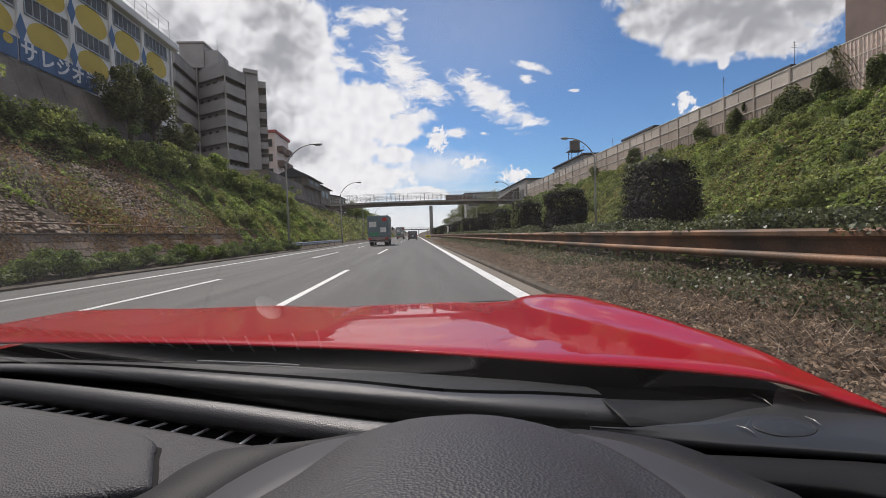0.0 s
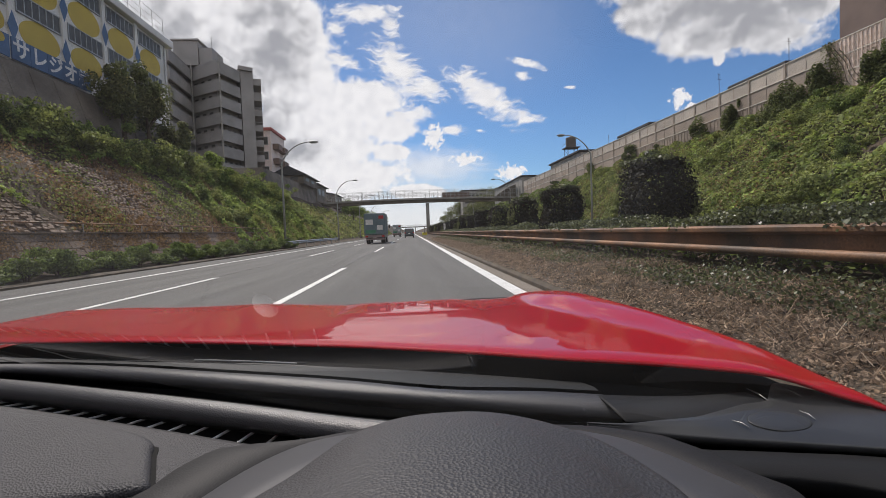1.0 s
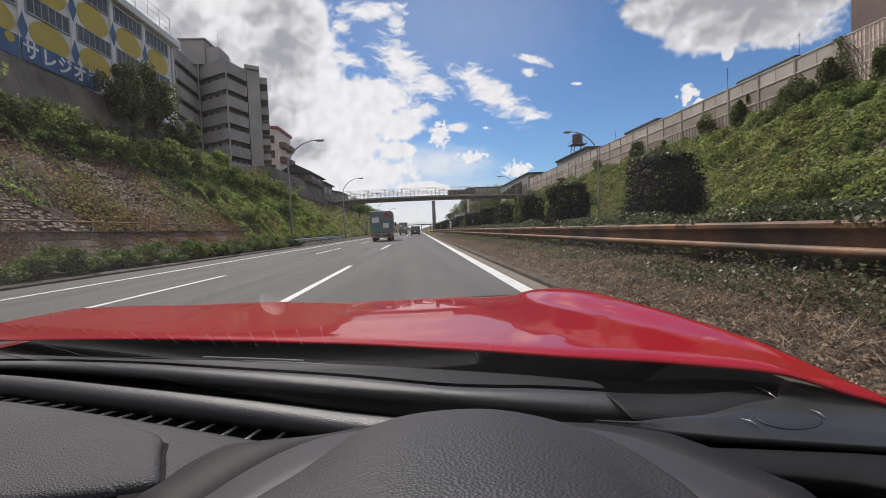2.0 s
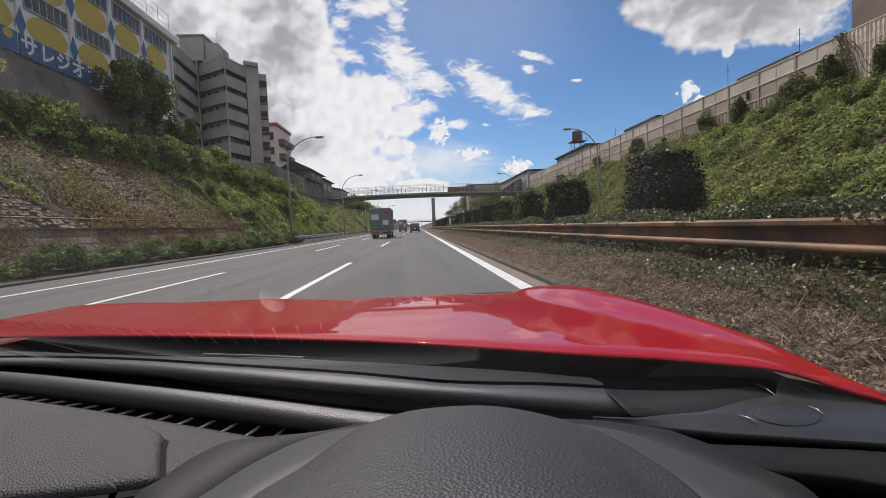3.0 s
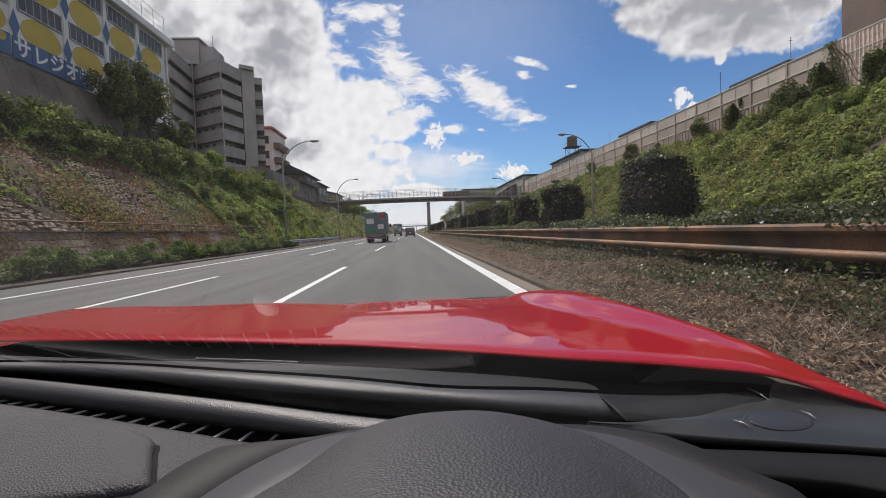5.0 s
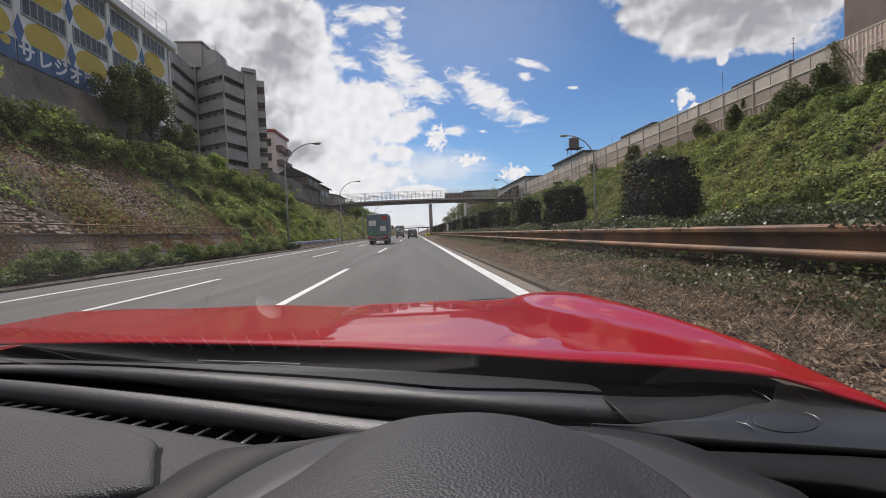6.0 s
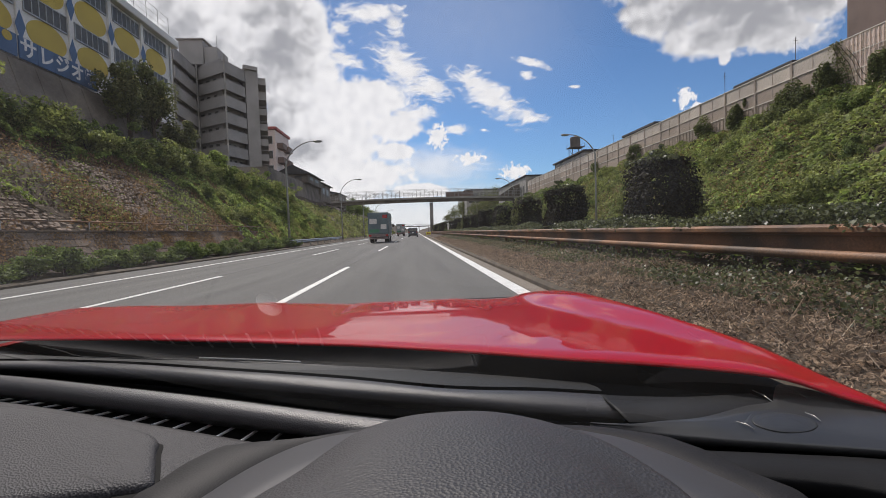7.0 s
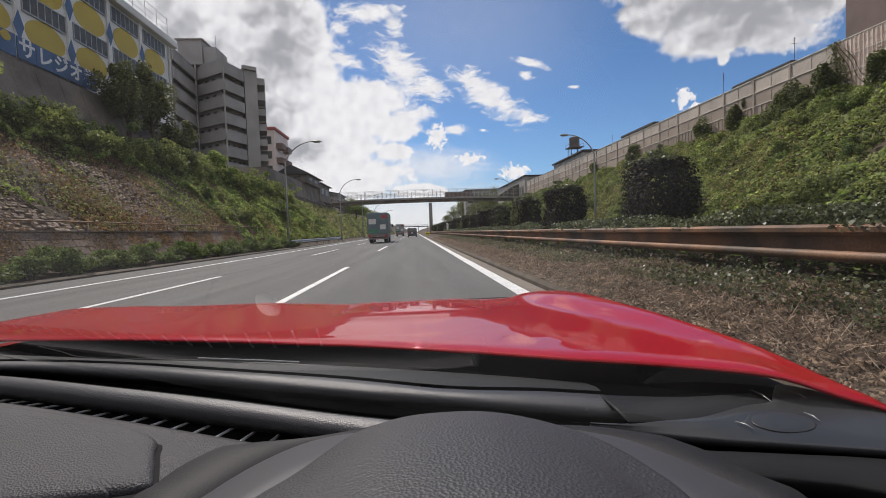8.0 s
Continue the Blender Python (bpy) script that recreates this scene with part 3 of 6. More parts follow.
rail = thing("guard_rail", "rusted brown steel guard rail half overgrown with ivy", "guard rail")
part("beam", wave_rail(4.31, 0.78, -60, 160, 0.13, 0.30, -1, True), RUST_RAIL, rail)
bm = tube(bmesh.new(), [(4.20, y, 0.61 + 0.0 * y) for y in (-60, 0, 40, 160)], 0.055, 12)
part("lower_beam", bm, RUST_RAIL, rail, smooth=True)
post = None
for k in range(-6, 40):
    y = 4.0 * k + 1.5
    if post is None:
        post = part("post", tube(bmesh.new(), [(0, 0, -0.3), (0, 0, 0.66), (0, 0, 0.68)], [0.06, 0.06, 0.045], 10), RUST_RAIL, rail)
        post.location = (4.36, y, 0.25)
    else:
        twin = new("post", post.data)
        twin.parent, twin.location = rail, (4.36, y, 0.25)
left_rail = thing("guard_rail", "short grey steel guard rail on the far verge", "guard rail")
part("beam", wave_rail(-12.1, 0.42, 44, 75, 0.08, 0.33, 1), GALVANISED, left_rail)
for y in (45, 49, 53, 57, 61, 65, 69, 73):
    part("post", tube(bmesh.new(), [(-12.16, y, -0.3), (-12.16, y, 0.60)], 0.06, 8), GALVANISED, left_rail)


# ---------------------------------------------------------------- street lamps
def street_lamp(x, y, z, reach, tall=10.4):
    lamp = thing("street_lamp", "tall grey steel street lamp with a curved arm", "street lamp", "lamps along the road")
    lamp.location = (x, y, z)
    curve = [(0, 0, 0), (0, 0, tall * 0.4), (0, 0, tall * 0.80)]
    for a in range(1, 9):
        s = a / 8
        curve.append((reach * (0.02 + 0.98 * s ** 1.35), 0, tall * (0.80 + 0.20 * math.sin(s * math.pi / 2) ** 0.9)))
    radii = [0.12, 0.10, 0.08] + [0.065 - 0.003 * a for a in range(8)]
    part("pole", tube(bmesh.new(), curve, radii, 10), POLE, lamp, smooth=True)
    part("base_plate", blocks(((-0.2, -0.2, -0.3), (0.2, 0.2, 0.06)), bevel=0.02), POLE, lamp)
    s = math.copysign(1, reach)
    bm = bmesh.new()
    bmesh.ops.create_uvsphere(bm, u_segments=16, v_segments=8, radius=1, matrix=Matrix.Translation((reach + 0.3 * s, 0, tall - 0.02)) @ Matrix.Diagonal((0.48, 0.17, 0.12, 1)))
    head = part("lamp_head", bm, POLE, lamp, smooth=True)
    part("lens", blocks(((reach + 0.05 * s, -0.10, tall - 0.155), (reach + 0.6 * s, 0.10, tall - 0.10)), bevel=0.02), FRAME, head)
    return lamp


for y in (46, 79, 112, 146, 190):
    street_lamp(-12.6, y, -0.05, 2.9)
for y in (3, -40):
    street_lamp(-12.6, y, -0.05, 2.9)
for y in (47.3, 87, 140, 185):
    street_lamp(19.4, y, 0.3, -2.9)


# ---------------------------------------------------------------- noise barrier
barrier = thing("noise_barrier", "tan panelled noise barrier with steel posts on the slope", "noise barrier")
BX, STEP, TOP = 30.0, 3.8, 13.15
post_mesh = None
first_y = 26.6 - 6 * STEP
for k in range(-33, 30):
    y = first_y + k * STEP
    base = 8.0
    if post_mesh is None:
        post_mesh = part("post", blocks(((-0.09, -0.10, 0), (0.09, 0.10, TOP - base + 0.06)), bevel=0.015), BARRIER_STEEL, barrier, "tan painted steel post")
        post_mesh.location = (BX - 0.04, y, base)
    else:
        ob = new("post", post_mesh.data)
        ob["label"] = "tan painted steel post"
        ob.parent, ob.location = barrier, (BX - 0.04, y, base)
    lattice = 0 < k < 7
    for z0, z1, mat, name in ((8.0, 10.85, LATTICE if lattice else PANEL, "lower_panel"), (10.9, 11.98, LATTICE if lattice else PANEL, "middle_panel"), (12.04, TOP, LATTICE if lattice else CLEAR_PANEL, "upper_panel")):
        ob = part(name, blocks(((-0.05, 0.11, 0), (0.05, STEP - 0.11, z1 - z0)), bevel=0.012), mat, barrier)
        ob.location = (BX, y, z0)
    for z in (10.86, 12.0, TOP):
        ob = part("cap_rail" if z == TOP else "rail", blocks(((-0.11, 0.06, -0.035), (0.07, STEP - 0.06, 0.035)), bevel=0.01), RAIL_PAINT, barrier)
        ob.location = (BX, y, z)
    ob = part("mullion", blocks(((-0.075, -0.025, 0), (-0.045, 0.025, TOP - 10.9)), bevel=0.006), BARRIER_STEEL, barrier)
    ob.location = (BX, y + STEP / 2, 10.9)
    if lattice:
        for g in range(11):
            ob = part("rib", blocks(((-0.045, 0.12, -0.02), (-0.015, STEP - 0.12, 0.02)), bevel=0.006), LATTICE, barrier)
            ob.location = (BX - 0.052, y, 8.4 + 0.42 * g)
    if 0 < k < 14:
        for g in range(12 if lattice else 7):
            yy = y + 0.3 + (STEP - 0.6) * g / (11 if lattice else 6)
            ob = part("rib", blocks(((-0.05, -0.03, 0), (0.0, 0.03, 5.0 if lattice else 2.7)), bevel=0.008), LATTICE if lattice else PANEL, barrier)
            ob.location = (BX - 0.052, yy, 8.05)

end_wall = thing("concrete_building", "long low grey building with a plain side wall beyond the barrier", "building")
part("wall", blocks(((29.8, 119, 8.5), (42, 158, 14.7)), bevel=0.05), CONCRETE, end_wall)
part("roof", blocks(((29.5, 118.7, 14.7), (42.3, 158.3, 15.05)), bevel=0.04), ROOF, end_wall)
for y in (121, 124, 127.5):
    w = part("window", blocks(((29.74, y, 10.2), (29.80, y + 1.3, 12.4))), PANE, end_wall)
    part("frame", blocks(((29.70, y - 0.08, 10.1), (29.76, y, 12.5)), ((29.70, y + 1.3, 10.1), (29.76, y + 1.38, 12.5)), ((29.70, y, 12.4), (29.76, y + 1.3, 12.5)), ((29.70, y, 10.1), (29.76, y + 1.3, 10.2))), FRAME, w)


# ---------------------------------------------------------------- buildings
def window_row(parent, plane_x, ys, z0, z1, panes=3):
    for a, b in ys:
        w = part("window", blocks(((plane_x - 0.10, a, z0), (plane_x + 0.03, b, z1))), PANE, parent)
        edge = [((plane_x - 0.02, a - 0.07, z0 - 0.07), (plane_x + 0.08, a, z1 + 0.07)), ((plane_x - 0.02, b, z0 - 0.07), (plane_x + 0.08, b + 0.07, z1 + 0.07)),
                ((plane_x - 0.02, a, z1), (plane_x + 0.08, b, z1 + 0.07)), ((plane_x - 0.02, a, z0 - 0.09), (plane_x + 0.12, b, z0))]
        for i in range(1, panes):
            m = a + (b - a) * i / panes
            edge.append(((plane_x - 0.02, m - 0.03, z0), (plane_x + 0.07, m + 0.03, z1)))
        part("frame", blocks(*edge), FRAME, w)


def disc(bm, y, z, ry, rz, x, sides=36):
    ring = [(y + ry * math.cos(2 * math.pi * k / sides), z + rz * math.sin(2 * math.pi * k / sides)) for k in range(sides)]
    return prism(bm, ring, x, x + 0.02, axis="x")


SX = -25.0
school = thing("school_building", "white school building painted with yellow ovals and blue diamonds", "school")
part("wall", blocks(((-45, 4, 8), (SX, 50, 21.3)), bevel=0.06), WHITE_WALL, school)
part("roof", blocks(((-45.4, 3.6, 21.3), (SX + 0.55, 50.5, 22.0)), bevel=0.08), WHITE_WALL, school, "white roof slab with a deep overhang")
part("drainpipe", tube(bmesh.new(), [(SX + 0.12, 49.4, 13.2), (SX + 0.12, 49.4, 21.2)], 0.07, 8), FRAME, school)
bays = [4.5 + 4.5 * k for k in range(10)]
for z0, z1 in ((19.8, 21.0), (16.35, 17.5)):
    window_row(school, SX, [(y + 0.12, y + 3.75) for y in bays], z0, z1, 6)
for y in bays:
    part("pilaster", blocks(((SX, y - 0.62, 12.9), (SX + 0.16, y - 0.22, 21.3)), bevel=0.02), WHITE_WALL, school)
    part("yellow_oval", disc(bmesh.new(), y + 1.95, 18.62, 1.72, 1.13, SX + 0.004), YELLOW, school)
    part("yellow_oval", disc(bmesh.new(), y + 1.95, 15.2, 1.72, 1.05, SX + 0.004), YELLOW, school)
    part("blue_diamond", prism(bmesh.new(), [(y - 0.42, 17.4), (y - 0.02, 18.4), (y - 0.42, 19.4), (y - 0.82, 18.4)], SX + 0.165, SX + 0.185, axis="x"), BLUE, school)
    part("blue_diamond", prism(bmesh.new(), [(y - 0.42, 14.1), (y - 0.02, 15.1), (y - 0.42, 16.1), (y - 0.82, 15.1)], SX + 0.165, SX + 0.185, axis="x"), BLUE, school)
wing = thing("school_building", "older white school wing with a gabled roof and yellow ovals", "school")
part("wall", blocks(((-52, -34, 8), (-32, 0, 20.5)), bevel=0.06), WHITE_WALL, wing)
part("roof", prism(bmesh.new(), [(-35, 20.5), (1, 20.5), (-17, 26.0)], -52.5, -31.5, axis="x"), ROOF, wing)
window_row(wing, -32, [(-32 + 5.3 * k, -28 + 5.3 * k) for k in range(6)], 17.8, 19.3, 4)
window_row(wing, -32, [(-32 + 5.3 * k, -28 + 5.3 * k) for k in range(6)], 13.8, 15.3, 4)
for k in range(6):
    part("yellow_oval", disc(bmesh.new(), -30 + 5.3 * k, 16.55, 1.9, 0.9, -31.996), YELLOW, wing)
fence = thing("roof_fence", "tall thin wire fence on the flat school roof", "fence")
for k in range(0, 24):
    y = 5 + 1.95 * k
    part("post", tube(bmesh.new(), [(SX - 0.1, y, 21.98), (SX - 0.1, y, 24.2)], 0.03, 6), FRAME, fence)
for z in (22.9, 23.5, 24.15):
    part("rail", tube(bmesh.new(), [(SX - 0.1, 5, z), (SX - 0.1, 50, z)], 0.02, 6), FRAME, fence)
board = thing("sign_board", "row of blue boards with large white characters on the fence", "sign")
for k, mark in enumerate("サレジオ学"):
    y = 31.25 + 1.41 * k
    panel = part("panel", blocks(((SX + 0.35, y - 0.69, 12.85), (SX + 0.45, y + 0.69, 14.25)), bevel=0.02), BLUE, board)
    data = bpy.data.curves.new("lettering", "FONT")
    data.body, data.size, data.extrude, data.align_x, data.align_y, data.offset = mark, 1.32, 0.01, "CENTER", "CENTER", 0.03
    data.materials.append(LETTER)
    text = new("lettering", data)
    text.parent = panel
    text.matrix_world = Matrix.Translation((SX + 0.465, y, 13.55)) @ Matrix(((0, 0, 1, 0), (1, 0, 0, 0), (0, 1, 0, 0), (0, 0, 0, 1)))
panel = part("panel", blocks(((SX + 0.35, 29.0, 12.85), (SX + 0.45, 30.4, 14.25)), bevel=0.02), BLUE, board)
part("yellow_mark", disc(bmesh.new(), 29.7, 13.9, 0.35, 0.3, SX + 0.455), YELLOW, panel)
bm = bmesh.new()
prism(bm, [(-24.6, 7.4), (-22.6, 7.4), (-24.1, 12.45), (-24.6, 12.45)], 4, 50.5)
wall = tagged(part("retaining_wall", bm, DARK_CONCRETE), "stained dark concrete retaining wall under the school", "retaining wall", kind="structure")
for k in range(23):
    y = 5 + 2 * k
    part("joint_rib", prism(bmesh.new(), [(-22.62, 7.4), (-22.56, 7.4), (-24.06, 12.42), (-24.12, 12.42)], y, y + 0.12), DARK_CONCRETE, wall)

# grey apartment block with a folded front of open galleries
apartment = thing("apartment_building", "grey eight-storey apartment block with folded open galleries", "building")
FOLD = [(-36.0, 72.7), (-37.0, 82.3), (-30.9, 78.4), (-29.4, 83.5)]
ROOF_Z, STOREY = 31.5, 2.78
part("wall", prism(bmesh.new(), [(x - 1.0, y + 1.5) for x, y in FOLD] + [(-29.4, 83.9), (-27.6, 85.0), (-30.9, 95.5), (-44, 95.5), (-44, 74.0)], 8.0, ROOF_Z, axis="z"), APARTMENT, apartment)


def strip(a, b, inner, outer, z0, z1):
    """An upright band along a line of the plan, between two distances from it."""
    way = Vector((b[0] - a[0], b[1] - a[1])).normalized()
    out = Vector((way.y, -way.x))
    pts = [Vector(a) + out * inner, Vector(b) + out * inner, Vector(b) + out * outer, Vector(a) + out * outer]
    return prism(bmesh.new(), [(p.x, p.y) for p in pts], z0, z1, axis="z")


for f in range(8):
    z = 29.0 - STOREY * f
    for k, (a, b) in enumerate(zip(FOLD, FOLD[1:])):
        part("parapet", strip(a, b, -0.16, 0.0, z - 0.30, z + 1.50), APARTMENT, apartment)
        part("parapet_cap", strip(a, b, -0.20, 0.04, z + 1.50, z + 1.55), APARTMENT, apartment)
        mid = Vector(a).lerp(Vector(b), 0.06), Vector(a).lerp(Vector(b), 0.94)
        if f:
            for s0 in (0.1, 0.4, 0.7):
                p0, p1 = mid[0].lerp(mid[1], s0), mid[0].lerp(mid[1], s0 + 0.14)
                part("gallery_door", strip((p0.x - 1.0, p0.y + 1.46), (p1.x - 1.0, p1.y + 1.46), -0.03, 0.03, z + 0.2, z + 2.2), PANE, apartment)
    part("gallery_floor", prism(bmesh.new(), [(x, y + 0.05) for x, y in FOLD] + [(x - 1.0, y + 1.49) for x, y in reversed(FOLD)], z - 0.01, z + 0.18, axis="z"), APARTMENT, apartment)
    # balconies on the end that looks up the road
    for s in (0.0, 0.5):
        a = Vector((-27.6, 85.0)).lerp(Vector((-30.9, 95.5)), 0.06 + s)
        b = Vector((-27.6, 85.0)).lerp(Vector((-30.9, 95.5)), 0.44 + s)
        part("balcony", strip(a, b, 0.0, 1.3, z - 0.1, z + 0.04), APARTMENT, apartment)
        part("balcony_front", strip(a, b, 1.2, 1.32, z + 0.04, z + 1.1), APARTMENT, apartment)
        side = (b - a).normalized() * 0.1
        part("balcony_side", strip(a, a + side, 0.0, 1.2, z + 0.04, z + 1.1), APARTMENT, apartment)
        part("balcony_side", strip(b - side, b, 0.0, 1.2, z + 0.04, z + 1.1), APARTMENT, apartment)
part("roof_edge", strip((-29.5, 83.3), (-27.5, 84.7), -0.3, 0.12, ROOF_Z - 0.5, ROOF_Z + 0.15), APARTMENT, apartment)
for x, y in ((-30.75, 78.9), (-36.85, 82.4)):
    part("downpipe", tube(bmesh.new(), [(x, y - 0.75, 8), (x, y - 0.75, ROOF_Z)], 0.13, 8), CONCRETE, apartment)
part("lift_tower", blocks(((-40.0, 82.5, ROOF_Z), (-35.9, 88, ROOF_Z + 4.2)), bevel=0.05), APARTMENT, apartment)
part("lift_tower", blocks(((-35.85, 82.8, ROOF_Z), (-33.6, 87.5, ROOF_Z + 3.1)), bevel=0.05), APARTMENT, apartment)
part("tower_roof", blocks(((-40.3, 82.2, ROOF_Z + 4.2), (-35.6, 88.3, ROOF_Z + 4.45)), bevel=0.04), APARTMENT, apartment)
part("aerial", tube(bmesh.new(), [(-33.9, 83.5, ROOF_Z + 3.0), (-33.9, 83.5, ROOF_Z + 5.4)], 0.04, 6), FRAME, apartment)

pink = thing("apartment_building", "small pink apartment block with a flat roof", "building")
pink.location = (-36.6, 103.2, 14.4)
pink.scale = (1.2, 1.2, 1.2)
part("wall", blocks(((-9, 0, -5), (5.2, 9, 8.6)), bevel=0.05), PINK, pink)
part("roof", blocks(((-9.3, -0.3, 8.6), (5.5, 9.3, 9.1)), bevel=0.05), RED_TRIM, pink, "dark red roof edge")
part("roof_hut", blocks(((-4, 2, 9.1), (2, 7, 10.4)), bevel=0.05), BROWN_WALL, pink)
for z in (0.6, 3.3, 6.0):
    for x in (-1.5, 2.75):
        w = part("window", blocks(((x, -0.05, z), (x + 1.9, 0.04, z + 1.35))), PANE, pink)
        part("frame", blocks(((x - 0.08, -0.09, z - 0.08), (x, -0.02, z + 1.43)), ((x + 1.9, -0.09, z - 0.08), (x + 1.98, -0.02, z + 1.43)), ((x, -0.09, z + 1.35), (x + 1.9, -0.02, z + 1.43)), ((x, -0.09, z - 0.08), (x + 1.9, -0.02, z)), ((x + 0.91, -0.08, z), (x + 0.99, -0.02, z + 1.35))), FRAME, w)
    for y in (1.0, 5.0):
        part("balcony", blocks(((5.2, y, z - 0.7), (6.3, y + 2.6, z - 0.6)), ((6.2, y, z - 0.6), (6.3, y + 2.6, z + 0.35)), ((5.2, y, z - 0.6), (6.2, y + 0.1, z + 0.35)), ((5.2, y + 2.5, z - 0.6), (6.2, y + 2.6, z + 0.35))), BROWN_WALL, pink)
bm = bmesh.new()
prism(bm, [(-40, 6), (-22.4, 6), (-23.2, 12.2), (-40, 12.2)], 74, 118)
tagged(part("retaining_wall", bm, DARK_CONCRETE), "weathered grey concrete retaining wall under the houses", "retaining wall", kind="structure")


def roofed_house(x, y, z, w, d, h, rise, label):
    house = thing("house", label, "house")
    house.location = (x, y, z)
    part("wall", blocks(((-w / 2, 0, 0), (w / 2, d, h)), bevel=0.04), DARK_CONCRETE, house)
    bm = bmesh.new()
    prism(bm, [(-w / 2 - 0.7, h), (-w / 2 - 0.7, h + 0.15), (0, h + rise), (w / 2 + 0.7, h + 0.15), (w / 2 + 0.7, h)], -0.7, d + 0.7)
    part("roof", bm, ROOF, house)
    for k in (0.15, 0.55):
        part("window", blocks(((w / 2 - 0.03, d * k, h * 0.45), (w / 2 + 0.03, d * k + d * 0.22, h * 0.8))), PANE, house)
        part("window", blocks(((-w / 2 + w * k, -0.03, h * 0.45), (-w / 2 + w * (k + 0.25), 0.03, h * 0.8))), PANE, house)
    return house


roofed_house(-25.2, 97, 12.15, 6, 13, 1.7, 2.0, "dark-roofed house above the retaining wall")
roofed_house(-26.6, 112, 9.3, 8, 12, 4.2, 1.2, "low dark house with wide eaves near the footbridge")
roofed_house(-30, 140, 9.3, 14, 14, 4.0, 1.8, "dark-roofed house behind the footbridge end")

brown = thing("apartment_building", "brown tiled apartment block behind the noise barrier", "building")
part("wall", blocks(((40, 6, 9), (56, 39.6, 24)), bevel=0.05), BROWN_WALL, brown)
for y in (9, 15, 21, 27, 33):
    for z in (15.5, 18.7, 21.6):
        part("window", blocks(((39.94, y, z), (40.03, y + 2.4, z + 1.5))), PANE, brown)
for k, (x, y, w, d, z, mat) in enumerate(((40, 54, 12, 9, 15.2, BROWN_WALL), (35.5, 92, 19, 20, 16.4, CONCRETE), (44, 66, 10, 12, 14.4, CONCRETE), (36, 41.0, 3.6, 7.0, 15.45, CONCRETE), (36, 49.2, 3.6, 3.4, 15.0, BROWN_WALL), (35.9, 65.2, 7.0, 9.6, 15.6, CONCRETE))):
    b = thing("building", "low flat-roofed building behind the noise barrier", "building")
    part("wall", blocks(((x, y, 9), (x + w, y + d, z)), bevel=0.05), mat, b)
    part("roof", blocks(((x - 0.4, y - 0.4, z), (x + w + 0.4, y + d + 0.4, z + 0.35)), bevel=0.04), ROOF, b)
tower = thing("water_tank", "dark steel water tank on a braced stand", "water tank")
tower.location = (37.95, 104, 17.35)
tower.scale = (0.75, 0.75, 0.75)
bm = bmesh.new()
bmesh.ops.create_cone(bm, cap_ends=True, segments=20, radius1=1.55, radius2=1.55, depth=2.9, matrix=Matrix.Translation((0, 0, 4.2)))
bmesh.ops.create_cone(bm, cap_ends=True, segments=20, radius1=1.55, radius2=0.2, depth=0.5, matrix=Matrix.Translation((0, 0, 5.9)))
part("tank", bm, TANK, tower, smooth=False)
part("platform", blocks(((-2.2, -2.2, 2.45), (2.2, 2.2, 2.65))), TANK, tower)
for sx in (-1, 1):
    for sy in (-1, 1):
        part("leg", tube(bmesh.new(), [(1.5 * sx, 1.5 * sy, -0.82), (1.5 * sx, 1.5 * sy, 2.5)], 0.1, 6), TANK, tower)
    part("brace", tube(bmesh.new(), [(1.5 * sx, -1.5, 0.1), (1.5 * sx, 1.5, 2.4)], 0.05, 6), TANK, tower)
    part("handrail", tube(bmesh.new(), [(2.1 * sx, -2.1, 2.65), (2.1 * sx, -2.1, 3.6), (2.1 * sx, 2.1, 3.6), (2.1 * sx, 2.1, 2.65)], 0.04, 6), TANK, tower)
for x, y, z, tall in ((36.4, 41.1, 15.78, 2.3), (36.5, 51.0, 15.3, 2.9), (43, 95, 16.7, 3.6)):
    aerial = thing("aerial", "thin television aerial mast on a roof", "aerial")
    part("mast", tube(bmesh.new(), [(x, y, z), (x, y, z + tall)], 0.03, 6), TANK, aerial)
    for k in range(3):
        part("rod", tube(bmesh.new(), [(x - 0.3 + 0.08 * k, y, z + tall * (0.75 + 0.1 * k)), (x + 0.3 - 0.08 * k, y, z + tall * (0.75 + 0.1 * k))], 0.018, 5), TANK, aerial)


